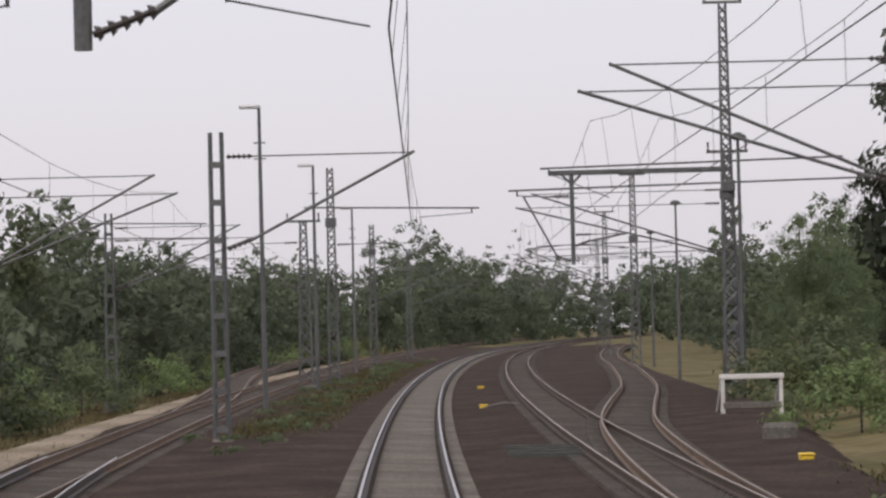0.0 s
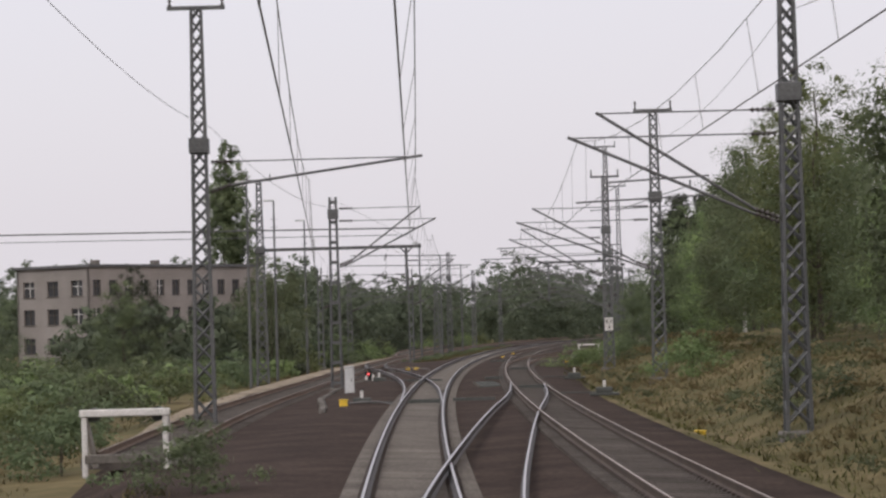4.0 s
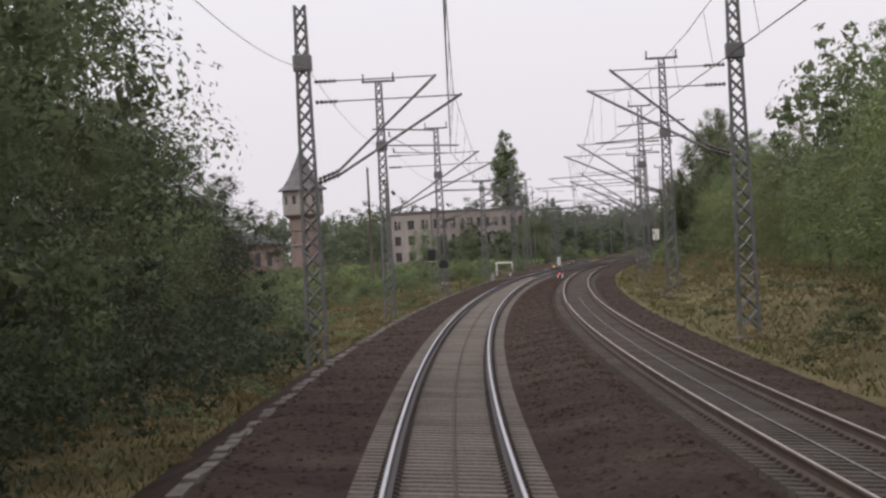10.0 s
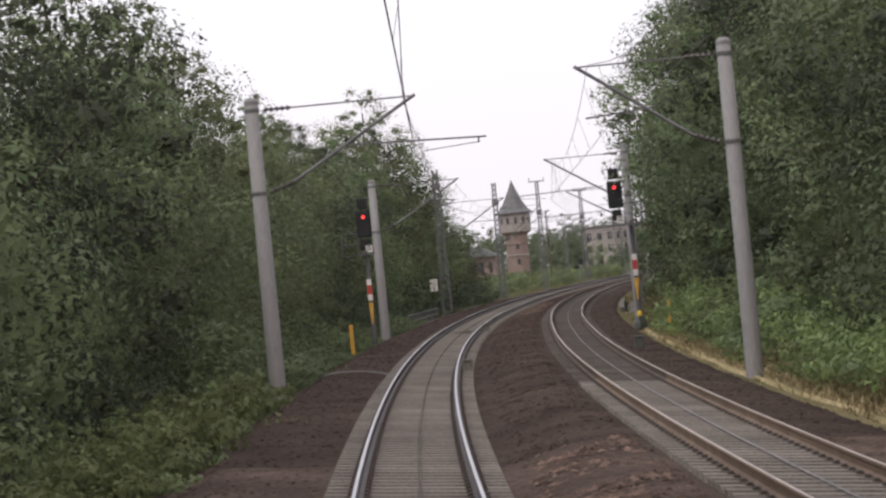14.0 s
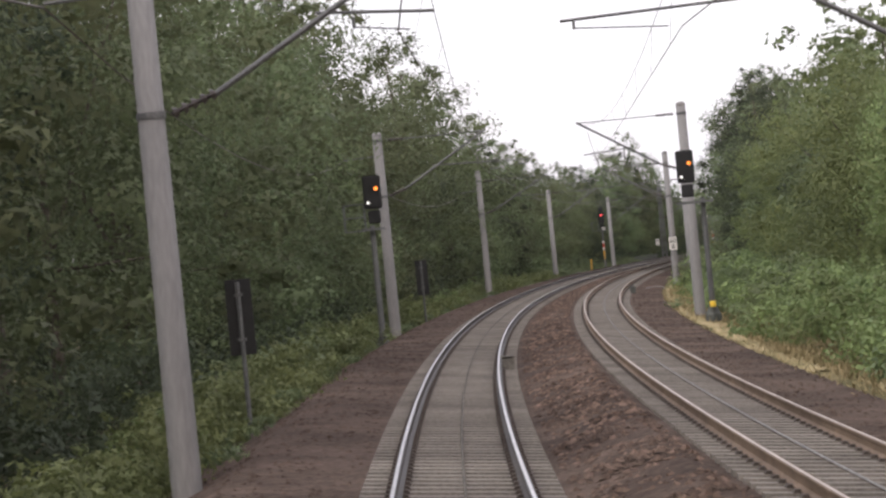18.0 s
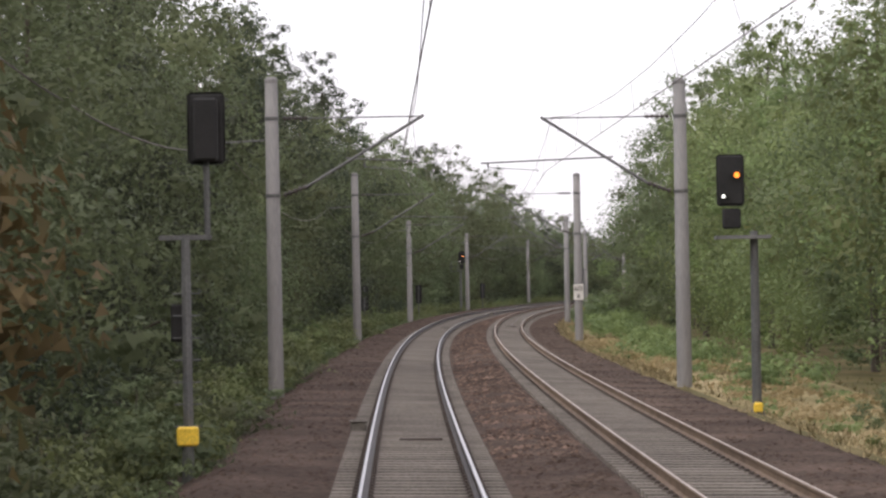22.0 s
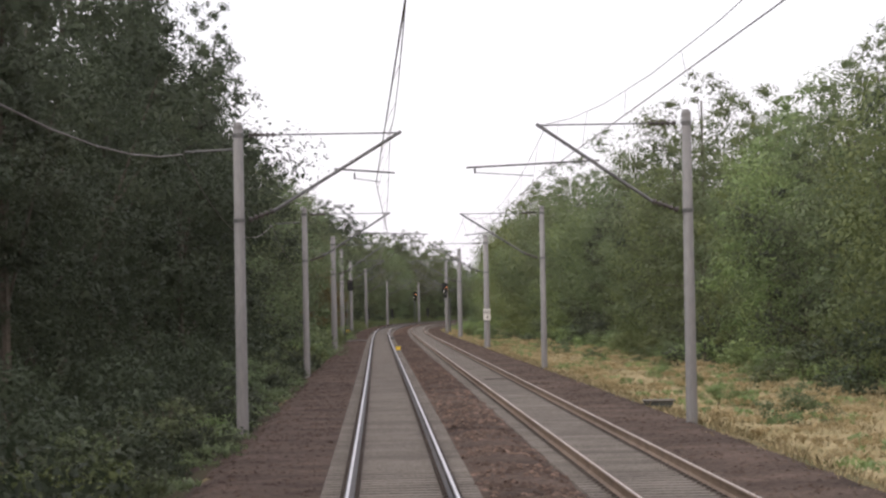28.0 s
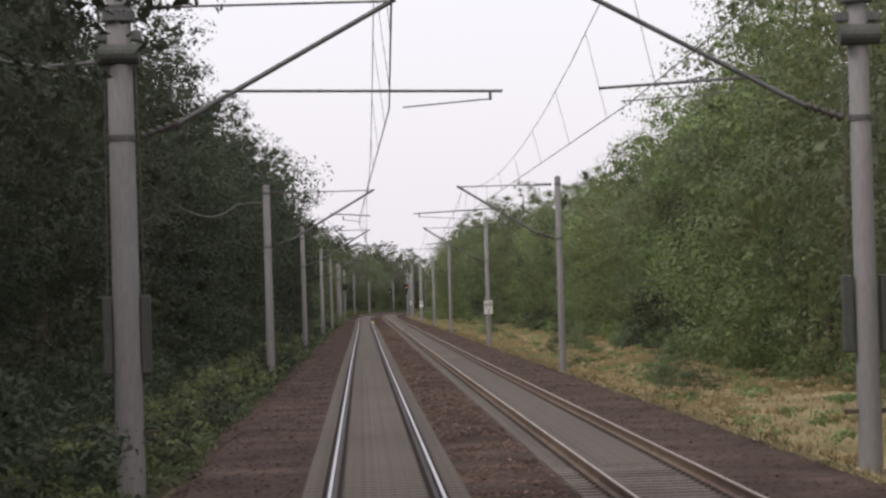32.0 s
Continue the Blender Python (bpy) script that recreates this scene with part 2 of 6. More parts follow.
M = dict(
    rail=material("worn_rail_steel", [(0.115, 0.083, 0.062), (0.18, 0.13, 0.098)], 1.5, 0.75, 0.0, 0.1, spec=0.2),
    shine=material("polished_rail_head", [(0.46, 0.44, 0.44), (0.56, 0.54, 0.53)], 0.8, 0.32, 1.0, fine=0.08),
    rail_brown=material("dirty_brown_rail_steel", [(0.062, 0.047, 0.039), (0.1, 0.076, 0.061)], 1.5, 0.75, 0.0, 0.1, spec=0.2),
    rail_dark=material("oily_dark_rail_steel", [(0.032, 0.026, 0.023), (0.055, 0.044, 0.037)], 1.5, 0.6, 0.2, 0.1),
    tan=material("lightly_worn_rail_head", [(0.32, 0.275, 0.24), (0.44, 0.38, 0.335)], 0.8, 0.48, 0.5, fine=0.1),
    dull=material("dull_rail_head", [(0.17, 0.135, 0.115), (0.25, 0.205, 0.175)], 0.8, 0.5, 0.5, fine=0.1),
    sleeper=material("weathered_concrete_sleeper", [(0.14, 0.127, 0.115), (0.2, 0.182, 0.166)], 0.6, 0.9, 0, 0.2, 25, 0.2, island=0.12, spec=0.1),
    ballast=material("rust_brown_ballast", [(0.031, 0.0228, 0.019), (0.043, 0.0313, 0.026), (0.06, 0.044, 0.0365)], 0.5, 0.95, 0, 0.0, 9, 0.3, stones=14.0, spec=0.05),
    ballast_grey=material("grey_brown_ballast", [(0.045, 0.0335, 0.0282), (0.066, 0.0487, 0.0408), (0.097, 0.072, 0.06)], 0.5, 0.95, 0, 0.0, 9, 0.35, stones=14.0, spec=0.05),
    crib=material("grey_dusty_crib_stone", [(0.112, 0.102, 0.093), (0.135, 0.123, 0.113), (0.16, 0.146, 0.133)], 0.2, 0.95, 0, 0.4, 16, 0.25, stones=14.0, spec=0.05),
    crib_brown=material("brown_dusty_crib_stone", [(0.04, 0.034, 0.03), (0.052, 0.045, 0.04), (0.068, 0.058, 0.051)], 0.2, 0.95, 0, 0.3, 16, 0.3, stones=14.0, spec=0.05),
    sleeper_dark=material("dark_weathered_sleeper", [(0.074, 0.065, 0.059), (0.114, 0.101, 0.092)], 0.6, 0.9, 0, 0.2, 25, 0.2, island=0.12, spec=0.1),
    crib_dark=material("dark_oily_crib_stone", [(0.037, 0.032, 0.029), (0.048, 0.042, 0.038), (0.06, 0.052, 0.047)], 0.2, 0.95, 0, 0.4, 16, 0.3, stones=14.0, spec=0.05),
    rust_stone=material("orange_brown_ballast_stone", [(0.062, 0.045, 0.038), (0.1, 0.07, 0.057), (0.155, 0.108, 0.087)], 1.2, 0.95, 0, 0.3, 12, 0.3, island=0.45, spec=0.1),
    plate=material("rusty_fastening_plate", [(0.04, 0.03, 0.025), (0.06, 0.045, 0.037)], 2.0, 0.85, 0.1),
    grass=material("rough_verge_grass", [(0.066, 0.064, 0.031), (0.116, 0.099, 0.051), (0.168, 0.134, 0.075)], 0.22, 0.95, 0, 0.2, 2, 0.2, spec=0.05),
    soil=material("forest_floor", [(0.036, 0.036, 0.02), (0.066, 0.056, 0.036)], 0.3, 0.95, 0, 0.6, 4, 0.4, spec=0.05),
    hay=material("dry_golden_meadow", [(0.15, 0.132, 0.066), (0.245, 0.202, 0.112), (0.33, 0.268, 0.16)], 0.18, 0.95, 0, 0.2, 3, 0.25, spec=0.05),
    sand=material("sandy_trodden_earth", [(0.15, 0.125, 0.09), (0.235, 0.195, 0.148), (0.3, 0.255, 0.2)], 0.22, 0.95, 0, 0.5, 4, 0.25, spec=0.05),
    concrete=material("grey_spun_concrete", [(0.145, 0.142, 0.145), (0.21, 0.203, 0.204)], 0.7, 0.85, 0, 0.15, 18, 0.12, vary=0.08, stretch=(1, 1, 0.25)),
    steel=material("galvanised_lattice_steel", [(0.085, 0.088, 0.092), (0.135, 0.137, 0.14)], 1.5, 0.6, 0.4, 0.1, 20, 0.2, vary=0.12),
    tube=material("grey_cantilever_tube", [(0.09, 0.09, 0.094), (0.14, 0.14, 0.142)], 2, 0.55, 0.4),
    wire=material("dark_copper_wire", [(0.10, 0.085, 0.08), (0.13, 0.11, 0.1)], 2, 0.6, 0.5),
    insul=material("dark_glazed_insulator", [(0.034, 0.028, 0.027), (0.055, 0.045, 0.042)], 3, 0.4, spec=0.3),
    weight=material("dark_iron_weight", [(0.05, 0.055, 0.05), (0.08, 0.085, 0.08)], 2, 0.7, 0.2),
    # leaf greens carry some grey and blue in place of haze
    leaf=material("broadleaf_foliage", [(0.075, 0.096, 0.05), (0.112, 0.139, 0.07), (0.152, 0.18, 0.09)], 0.3, 0.75, fine=0.2, bump_scale=1.6, vary=0.3, island=0.05, through_light=0.38),
    # far-woods green, with distance haze mixed into the colour
    leaf_haze=material("grey_green_foliage", [(0.08, 0.099, 0.066), (0.108, 0.131, 0.086), (0.142, 0.166, 0.108)], 0.1, 0.75, fine=0.18, bump_scale=1.0, vary=0.1, island=0.05, through_light=0.4, spec=0.3),
    # green of dark trees, deepened further to hold the left forest's shade
    leaf_dark=material("dark_shaded_foliage", [(0.03, 0.039, 0.023), (0.045, 0.057, 0.033), (0.063, 0.078, 0.043)], 0.3, 0.75, fine=0.2, bump_scale=1.6, vary=0.3, island=0.05, through_light=0.38),
    leaf_light=material("light_green_foliage", [(0.105, 0.138, 0.058), (0.148, 0.188, 0.076), (0.2, 0.243, 0.097)], 0.4, 0.75, fine=0.2, bump_scale=1.6, vary=0.3, island=0.05, through_light=0.38),
    leaf_rust=material("browning_foliage", [(0.085, 0.062, 0.03), (0.13, 0.088, 0.042), (0.08, 0.078, 0.036)], 0.5, 0.75, fine=0.22, bump_scale=2.0, vary=0.2, island=0.2, through_light=0.4),
    straw=material("straw_grass", [(0.145, 0.122, 0.063), (0.215, 0.175, 0.097)], 0.25, 0.9, island=0.1, through_light=0.35, spec=0.1),
    golden=material("golden_dry_grass", [(0.3, 0.242, 0.138), (0.42, 0.34, 0.2)], 0.25, 0.9, island=0.12, through_light=0.4, spec=0.1),
    meadow=material("meadow_grass", [(0.08, 0.092, 0.034), (0.14, 0.134, 0.055)], 0.4, 0.9, island=0.25, through_light=0.4, spec=0.1),
    bark=material("grey_brown_bark", [(0.05, 0.04, 0.03), (0.1, 0.085, 0.07)], 3, 0.95, 0, 0.6, 12),
    white=material("weathered_white_paint", [(0.5, 0.485, 0.47), (0.61, 0.595, 0.58)], 2, 0.6),
    black=material("matt_black_paint", [(0.01, 0.01, 0.011), (0.018, 0.018, 0.019)], 2, 0.9),
    yellow=material("yellow_paint", [(0.62, 0.42, 0.03), (0.72, 0.5, 0.05)], 2, 0.5),
    orange=material("orange_post_paint", [(0.46, 0.26, 0.035), (0.55, 0.31, 0.05)], 2, 0.5),
    redp=material("red_paint", [(0.32, 0.03, 0.027), (0.4, 0.045, 0.038)], 2, 0.5),
    grey=material("grey_cabinet_paint", [(0.45, 0.46, 0.47), (0.55, 0.55, 0.56)], 1.5, 0.5),
    lamp_red=material("red_signal_light", [(1.0, 0.03, 0.035)], emit=2.2),
    lamp_amber=material("amber_signal_light", [(1.0, 0.26, 0.015)], emit=1.6),
    lamp_white=material("white_signal_light", [(1.0, 0.95, 0.9)], emit=1.5),
    # red-brown brick, its saturation lowered to suggest haze
    brick=material("red_brown_brickwork", [(0.14, 0.105, 0.098), (0.19, 0.145, 0.13)], 0.6, 0.9, 0, 0.3, 8),
    render_wall=material("grey_beige_render", [(0.2, 0.18, 0.17), (0.27, 0.245, 0.235)], 0.25, 0.9, 0, 0.2, 10),
    slate=material("slate_roof", [(0.07, 0.07, 0.075), (0.11, 0.11, 0.115)], 0.8, 0.7, 0, 0.3, 10),
    pane=material("dark_window_glass", [(0.03, 0.032, 0.036), (0.05, 0.05, 0.055)], 0.5, 0.15),
    duct=material("pale_concrete_duct", [(0.095, 0.088, 0.08), (0.16, 0.148, 0.135)], 0.8, 0.9, 0, 0.2, 12, spec=0.1),
)


# ---- building blocks ----
def mesh_of(name, bm, mat, smooth=False):
    me = bpy.data.meshes.new(name)
    bmesh.ops.scale(bm, vec=(K, K, K), verts=bm.verts)
    bm.to_mesh(me)
    bm.free()
    me.materials.append(mat)
    if smooth:
        me.polygons.foreach_set("use_smooth", [True] * len(me.polygons))
    return me


def part(name, bm, mat, parent, label="", smooth=False):
    ob = new(name, mesh_of(name, bm, mat, smooth))
    ob.parent = parent
    if label:
        tagged(ob, label)
    return ob


def thing(name, label, category, group="", m=None):
    ob = tagged(new(name), label, category, group)
    if m is not None:
        ob.matrix_world = m
    return ob


def raw(name, verts, faces, mat, parent=None, smooth=False):
    """A mesh straight from world-space corners and faces."""
    me = bpy.data.meshes.new(name)
    me.from_pydata(np.asarray(verts, float).tolist(), [], [list(map(int, f)) for f in faces])
    me.materials.append(mat)
    if smooth:
        me.polygons.foreach_set("use_smooth", [True] * len(me.polygons))
    me.update()
    ob = new(name, me)
    ob.parent = parent
    return ob


def cloud(name, v, nrm, mat, parent=None):
    """Many loose triangles (corners in threes), each corner lit along its own outward way nrm."""
    n = len(v) // 3
    me = bpy.data.meshes.new(name)
    me.vertices.add(3 * n)
    me.vertices.foreach_set("co", np.asarray(v, np.float32).ravel())
    me.loops.add(3 * n)
    me.loops.foreach_set("vertex_index", np.arange(3 * n, dtype=np.int32))
    me.polygons.add(n)
    me.polygons.foreach_set("loop_start", np.arange(0, 3 * n, 3, dtype=np.int32))
    me.polygons.foreach_set("use_smooth", np.ones(n, bool))
    me.update(calc_edges=True)
    me.normals_split_custom_set_from_vertices(nrm)
    me.materials.append(mat)
    ob = new(name, me)
    ob.parent = parent
    return ob


def box(bm, x0, y0, z0, x1, y1, z1, bevel=0.0):
    r = bmesh.ops.create_cube(bm, size=1.0)
    for v in r["verts"]:
        v.co = Vector((x0 + (v.co.x + 0.5) * (x1 - x0), y0 + (v.co.y + 0.5) * (y1 - y0), z0 + (v.co.z + 0.5) * (z1 - z0)))
    if bevel:
        es = list({e for v in r["verts"] for e in v.link_edges})
        bmesh.ops.bevel(bm, geom=es, offset=bevel, segments=1, affect="EDGES")
    return bm


def rod(bm, a, b, r0, r1=None, n=8):
    """A tapered round bar from a to b."""
    a, b = Vector(a), Vector(b)
    d = b - a
    q = d.to_track_quat("Z", "Y").to_matrix()
    r1 = r0 if r1 is None else r1
    rings = []
    for c, r in ((a, r0), (b, r1)):
        rings.append([bm.verts.new(c + q @ Vector((r * math.cos(2 * math.pi * i / n), r * math.sin(2 * math.pi * i / n), 0))) for i in range(n)])
    for i in range(n):
        j = (i + 1) % n
        bm.faces.new((rings[0][i], rings[0][j], rings[1][j], rings[1][i]))
    bm.faces.new(rings[0][::-1])
    bm.faces.new(rings[1])
    return bm


def lathe(bm, prof, n=12, at=(0, 0, 0)):
    """Turned solid: (radius, height) pairs from the bottom up."""
    rings = [[bm.verts.new((at[0] + r * math.cos(2 * math.pi * i / n), at[1] + r * math.sin(2 * math.pi * i / n), at[2] + z)) for i in range(n)] for r, z in prof]
    for a, b in zip(rings, rings[1:]):
        for i in range(n):
            j = (i + 1) % n
            bm.faces.new((a[i], a[j], b[j], b[i]))
    bm.faces.new(rings[0][::-1])
    bm.faces.new(rings[-1])
    return bm


def B():
    return bmesh.new()


def insulator(bm, a, b, r=0.09, n=5):
    """A ribbed insulator on the line from a to b."""
    a, b = Vector(a), Vector(b)
    rod(bm, a, b, r * 0.45, n=6)
    for i in range(n):
        c, d = a.lerp(b, (i + 0.25) / n), a.lerp(b, (i + 0.7) / n)
        rod(bm, c, d, r, r * 0.6, n=8)
    return bm


# ---- ground ----
def swell(s, l):
    return 0.1 * np.sin(s * 0.11 + l * 0.3) + 0.04 * np.sin(s * 0.31 - l * 0.9) + 0.015 * np.sin(s * 0.83 + l * 1.7)


def ground_z(s, l):
    """Height of the open ground beside the tracks."""
    s, l = np.asarray(s, float), np.asarray(l, float)
    sp = spacing(s)
    left_edge = np.interp(s, [-200, -60, 60, 110, 150], [-11.5, -10.2, -9.3, -6.0, -3.1])
    right_edge = np.interp(s, [-260, -100, -60, -30, 0, 60], [sp.flat[0] + 9.0, 12.0, 8.6, 7.6, 7.5, 7.5]) if s.size else 8
    right_edge = np.maximum(right_edge, sp + 3.1)
    out_l, out_r = np.maximum(left_edge - l, 0), np.maximum(l - right_edge, 0)
    deep = -np.interp(out_l, [0, 1.4, 2.4], [0.34, 0.95, 1.1])
    rise = np.interp(s, [-150, -60, 0, 60, 150, 330, 460, 560], [0, 1.2, 2.6, 2.2, 1.6, 1.6, 0.6, 0.0])
    bank = -np.interp(out_r, [0, 1.2, 2.2], [0.34, 0.85, 0.95]) + rise * np.interp(out_r, [1.0, 7, 14], [0, 1.0, 1.25])
    z = np.where(out_l > 0, deep, np.where(out_r > 0, bank, -0.34))
    rough_ground = np.clip(np.maximum(out_l, out_r) / 2.0, 0, 1)
    tilt = -cant(s) * np.clip(l, -2.5, sp + 2.5) * np.where((l > -3.2) & (l < sp + 3.2), 1.0, np.clip(1 - np.maximum(-3.2 - l, l - sp - 3.2) / 1.5, 0, 1))
    # each track leans about its own middle, so the sheet steps back between them
    tilt = tilt + cant(s) * sp * np.clip((l - 1.5) / (sp - 3.0), 0, 1) * np.where(l < sp + 3.2, 1, np.clip(1 - (l - sp - 3.2) / 1.5, 0, 1))
    return z + rough_ground * swell(s, l) + tilt


S_STEPS = np.concatenate([np.arange(-900, -200, 12.0), np.arange(-200, 1440, 4.0), np.arange(1440, 1600, 20.0)])
L_STEPS = np.concatenate([[-1200, -600, -300, -160, -100, -70, -50, -38], np.arange(-30, -8, 2.0), np.arange(-8, 14, 0.5), np.arange(14, 34, 2.0), [40, 55, 75, 110, 170, 320, 640, 1100]])


def sheet(name, s_steps, l_steps, zfun, mat, jitter=0.0):
    s, l = np.meshgrid(s_steps, l_steps, indexing="ij")
    z = zfun(s, l)
    v = place(s, l, z).reshape(-1, 3)
    n, m = s.shape
    idx = np.arange(n * m).reshape(n, m)
    f = np.stack([idx[:-1, :-1], idx[:-1, 1:], idx[1:, 1:], idx[1:, :-1]], -1).reshape(-1, 4)
    return raw(name, v, f, mat, smooth=True)


ground = tagged(sheet("ground", S_STEPS, L_STEPS, ground_z, M["grass"]), "uneven verge of dry yellow grass beside the railway", "ground", kind="structure")


far = raw("far_ground", [(-4200, -4200, -2.2), (4200, -4200, -2.2), (4200, 4200, -2.2), (-4200, 4200, -2.2)], [(0, 1, 2, 3)], M["grass"])
tagged(far, "flat open country reaching the horizon", "ground", kind="structure")


def ballast_z(s, l):
    sp = spacing(s)
    le = np.interp(s, [-200, -60, 60, 110, 150, 425, 440], [-11.55, -10.25, -9.35, -6.05, -3.12, -3.12, -2.95])
    re = np.maximum(np.interp(s, [-260, -100, -60, -30, 0, 60], [13.8, 12.05, 8.65, 7.65, 7.55, 7.1]), sp + 2.65)
    edge = np.minimum(l - le, re - l)
    edge = np.where((l > re) & (s > 30), edge * 1.6, edge)
    mound = np.clip(1 - ((l - sp / 2) / 1.0) ** 2, 0, 1) * np.interp(s, [250, 400, 420, 445, 470, 560, 720, 780, 900, 1040, 1100, 1250], [0, 0.05, 0.16, 0.05, 0.05, 0.14, 0.1, 0.2, 0.06, 0.06, 0.14, 0.1])
    mound = mound * (1 + 0.35 * np.sin(s * 0.9 + 1.3 * l) + 0.25 * np.sin(s * 2.1 - 2.2 * l))
    top = ground_z(s, np.clip(l, le, re)) + 0.055 + mound
    return np.where(edge >= -1.45, top + np.minimum(edge, 0) * 0.4, top - 0.58 + (edge + 1.45) * 4) + 0.008 * np.sin(s * 1.1 + l * 4.1)


def ballast_sheet(name, s_st, mat):
    sp = spacing(s_st)
    le = np.interp(s_st, [-200, -60, 60, 110, 150, 425, 440], [-11.55, -10.25, -9.35, -6.05, -3.12, -3.12, -2.95])
    re = np.maximum(np.interp(s_st, [-260, -100, -60, -30, 0, 60], [13.8, 12.05, 8.65, 7.65, 7.55, 7.1]), sp + 2.65)
    u = np.concatenate([[-0.06, -0.05], np.linspace(0, 1, 30), [1.05, 1.06]])
    l = le[:, None] + u[None] * (re - le)[:, None]
    l[:, 0], l[:, 1], l[:, -2], l[:, -1] = le - 1.6, le - 1.44, re + 1.44, re + 1.6
    s = np.broadcast_to(s_st[:, None], l.shape)
    v = place(s, l, ballast_z(s, l)).reshape(-1, 3)
    idx = np.arange(l.size).reshape(l.shape)
    f = np.stack([idx[:-1, :-1], idx[:-1, 1:], idx[1:, 1:], idx[1:, :-1]], -1).reshape(-1, 4)
    return raw(name, v, f, M[mat], smooth=True)


tagged(ballast_sheet("ballast_bed", np.concatenate([np.arange(-420, -160, 4.0), np.arange(-160, 562, 2.0)]), "ballast"), "bed of rust-brown crushed stone under the tracks", "ballast", kind="structure")
tagged(ballast_sheet("ballast_bed_wood", np.arange(560, 1404, 2.0), "ballast_grey"), "bed of grey-brown crushed stone through the woods", "ballast", kind="structure")

# ---- tracks ----
RAIL = [(-0.07, -0.17), (0.07, -0.17), (0.07, -0.155), (0.012, -0.135), (0.012, -0.045), (0.036, -0.035), (0.036, -0.004)]
RAIL = RAIL + [(-x, z) for x, z in RAIL[::-1][:-1]]


def rail_strip(name, s0, s1, mid, off, mat, parent, step=4.0, z_mid=None):
    """One rail swept along the line; mid(s) is the track's middle. The bright running face is a strip of its own."""
    s = np.linspace(s0, s1, max(2, int(abs(s1 - s0) / step)))
    c = mid(s)
    lean = cant(s)
    P = np.array(RAIL)
    l = (c + off)[:, None] + P[None, :, 0]
    z = P[None, :, 1] - (off * lean)[:, None]
    v = place(np.broadcast_to(s[:, None], l.shape), l, z).reshape(-1, 3)
    m = len(RAIL)
    f = []
    for i in range(len(s) - 1):
        for j in range(m):
            k = (j + 1) % m
            f.append((i * m + j, i * m + k, (i + 1) * m + k, (i + 1) * m + j))
    bright = mat == M["shine"]
    ob = raw("rail", v, f, M["rail_dark" if bright else "rail_brown" if name == "track_second" else "rail"], parent)
    z_up = 0.002
    hl = (c + off)[:, None] + np.array([[-0.02, 0.02] if bright else [-0.018, 0.018]])
    hz = np.broadcast_to((-off * lean)[:, None], hl.shape) + z_up
    hv = place(np.broadcast_to(s[:, None], hl.shape), hl, hz).reshape(-1, 3)
    hf = [(2 * i, 2 * i + 1, 2 * i + 3, 2 * i + 2) for i in range(len(s) - 1)]
    head = raw("running_face", hv, hf, mat, ob)
    return ob


def sleepers(s0, s1, mid, parent, own=(0, 0), mat="sleeper"):
    """Concrete sleepers every 0.6 m: those in the stretch own are objects, the rest one mesh."""
    s = np.arange(s0, s1, 0.62)
    c = mid(s)
    w, d = 1.18, 0.13
    corners = np.array([(-w, -d, -0.42), (w, -d, -0.42), (w, d, -0.42), (-w, d, -0.42), (-w, -d * 0.8, -0.19), (w, -d * 0.8, -0.19), (w, d * 0.8, -0.19), (-w, d * 0.8, -0.19)])
    quads = [(4, 5, 6, 7), (0, 1, 5, 4), (1, 2, 6, 5), (2, 3, 7, 6), (3, 0, 4, 7)]
    far = s[(s < own[0]) | (s >= own[1])]
    cf = mid(far)
    v = place(far[:, None] - corners[None, :, 1], cf[:, None] + corners[None, :, 0], corners[None, :, 2] - corners[None, :, 0] * cant(far)[:, None]).reshape(-1, 3)
    f = (np.array(quads)[None] + 8 * np.arange(len(far))[:, None, None]).reshape(-1, 4)
    tagged(raw("sleeper_row", v, f, M[mat], parent), kind="stuff")
    near = s[(s >= own[0]) & (s < own[1])]
    if len(near):
        bm = B()
        vs = [bm.verts.new(p) for p in corners]
        for q in quads:
            bm.faces.new([vs[i] for i in q])
        me = mesh_of("sleeper", bm, M[mat])
        for q in near:
            ob = new("sleeper", me)
            ob.parent = parent
            ob.matrix_world = spot(q, float(mid(q))) @ pose(0, 0, 0, 0, math.degrees(math.atan(float(cant(q)))), 0)


def fastenings(s0, s1, mid, parent):
    """Dark ribbed plates under both rails on every sleeper, too small and too many to part."""
    s = np.arange(s0, s1, 0.62)
    c = np.array([(-0.15, -0.09, -0.2), (0.15, -0.09, -0.2), (0.15, 0.09, -0.2), (-0.15, 0.09, -0.2), (-0.12, -0.08, -0.155), (0.12, -0.08, -0.155), (0.12, 0.08, -0.155), (-0.12, 0.08, -0.155)])
    q = np.array([(4, 5, 6, 7), (0, 1, 5, 4), (1, 2, 6, 5), (3, 0, 4, 7)])
    m = mid(s)
    vs, fs = [], []
    for k, off in enumerate((-0.75, 0.75)):
        v = place(s[:, None] - c[None, :, 1], (m + off)[:, None] + c[None, :, 0], c[None, :, 2] - (off + c[None, :, 0]) * cant(s)[:, None]).reshape(-1, 3)
        fs.append((q[None] + 8 * np.arange(len(s))[:, None, None] + k * 8 * len(s)).reshape(-1, 4))
        vs.append(v)
    tagged(raw("fastening_plates", np.concatenate(vs), np.concatenate(fs), M["plate"], parent), kind="stuff")


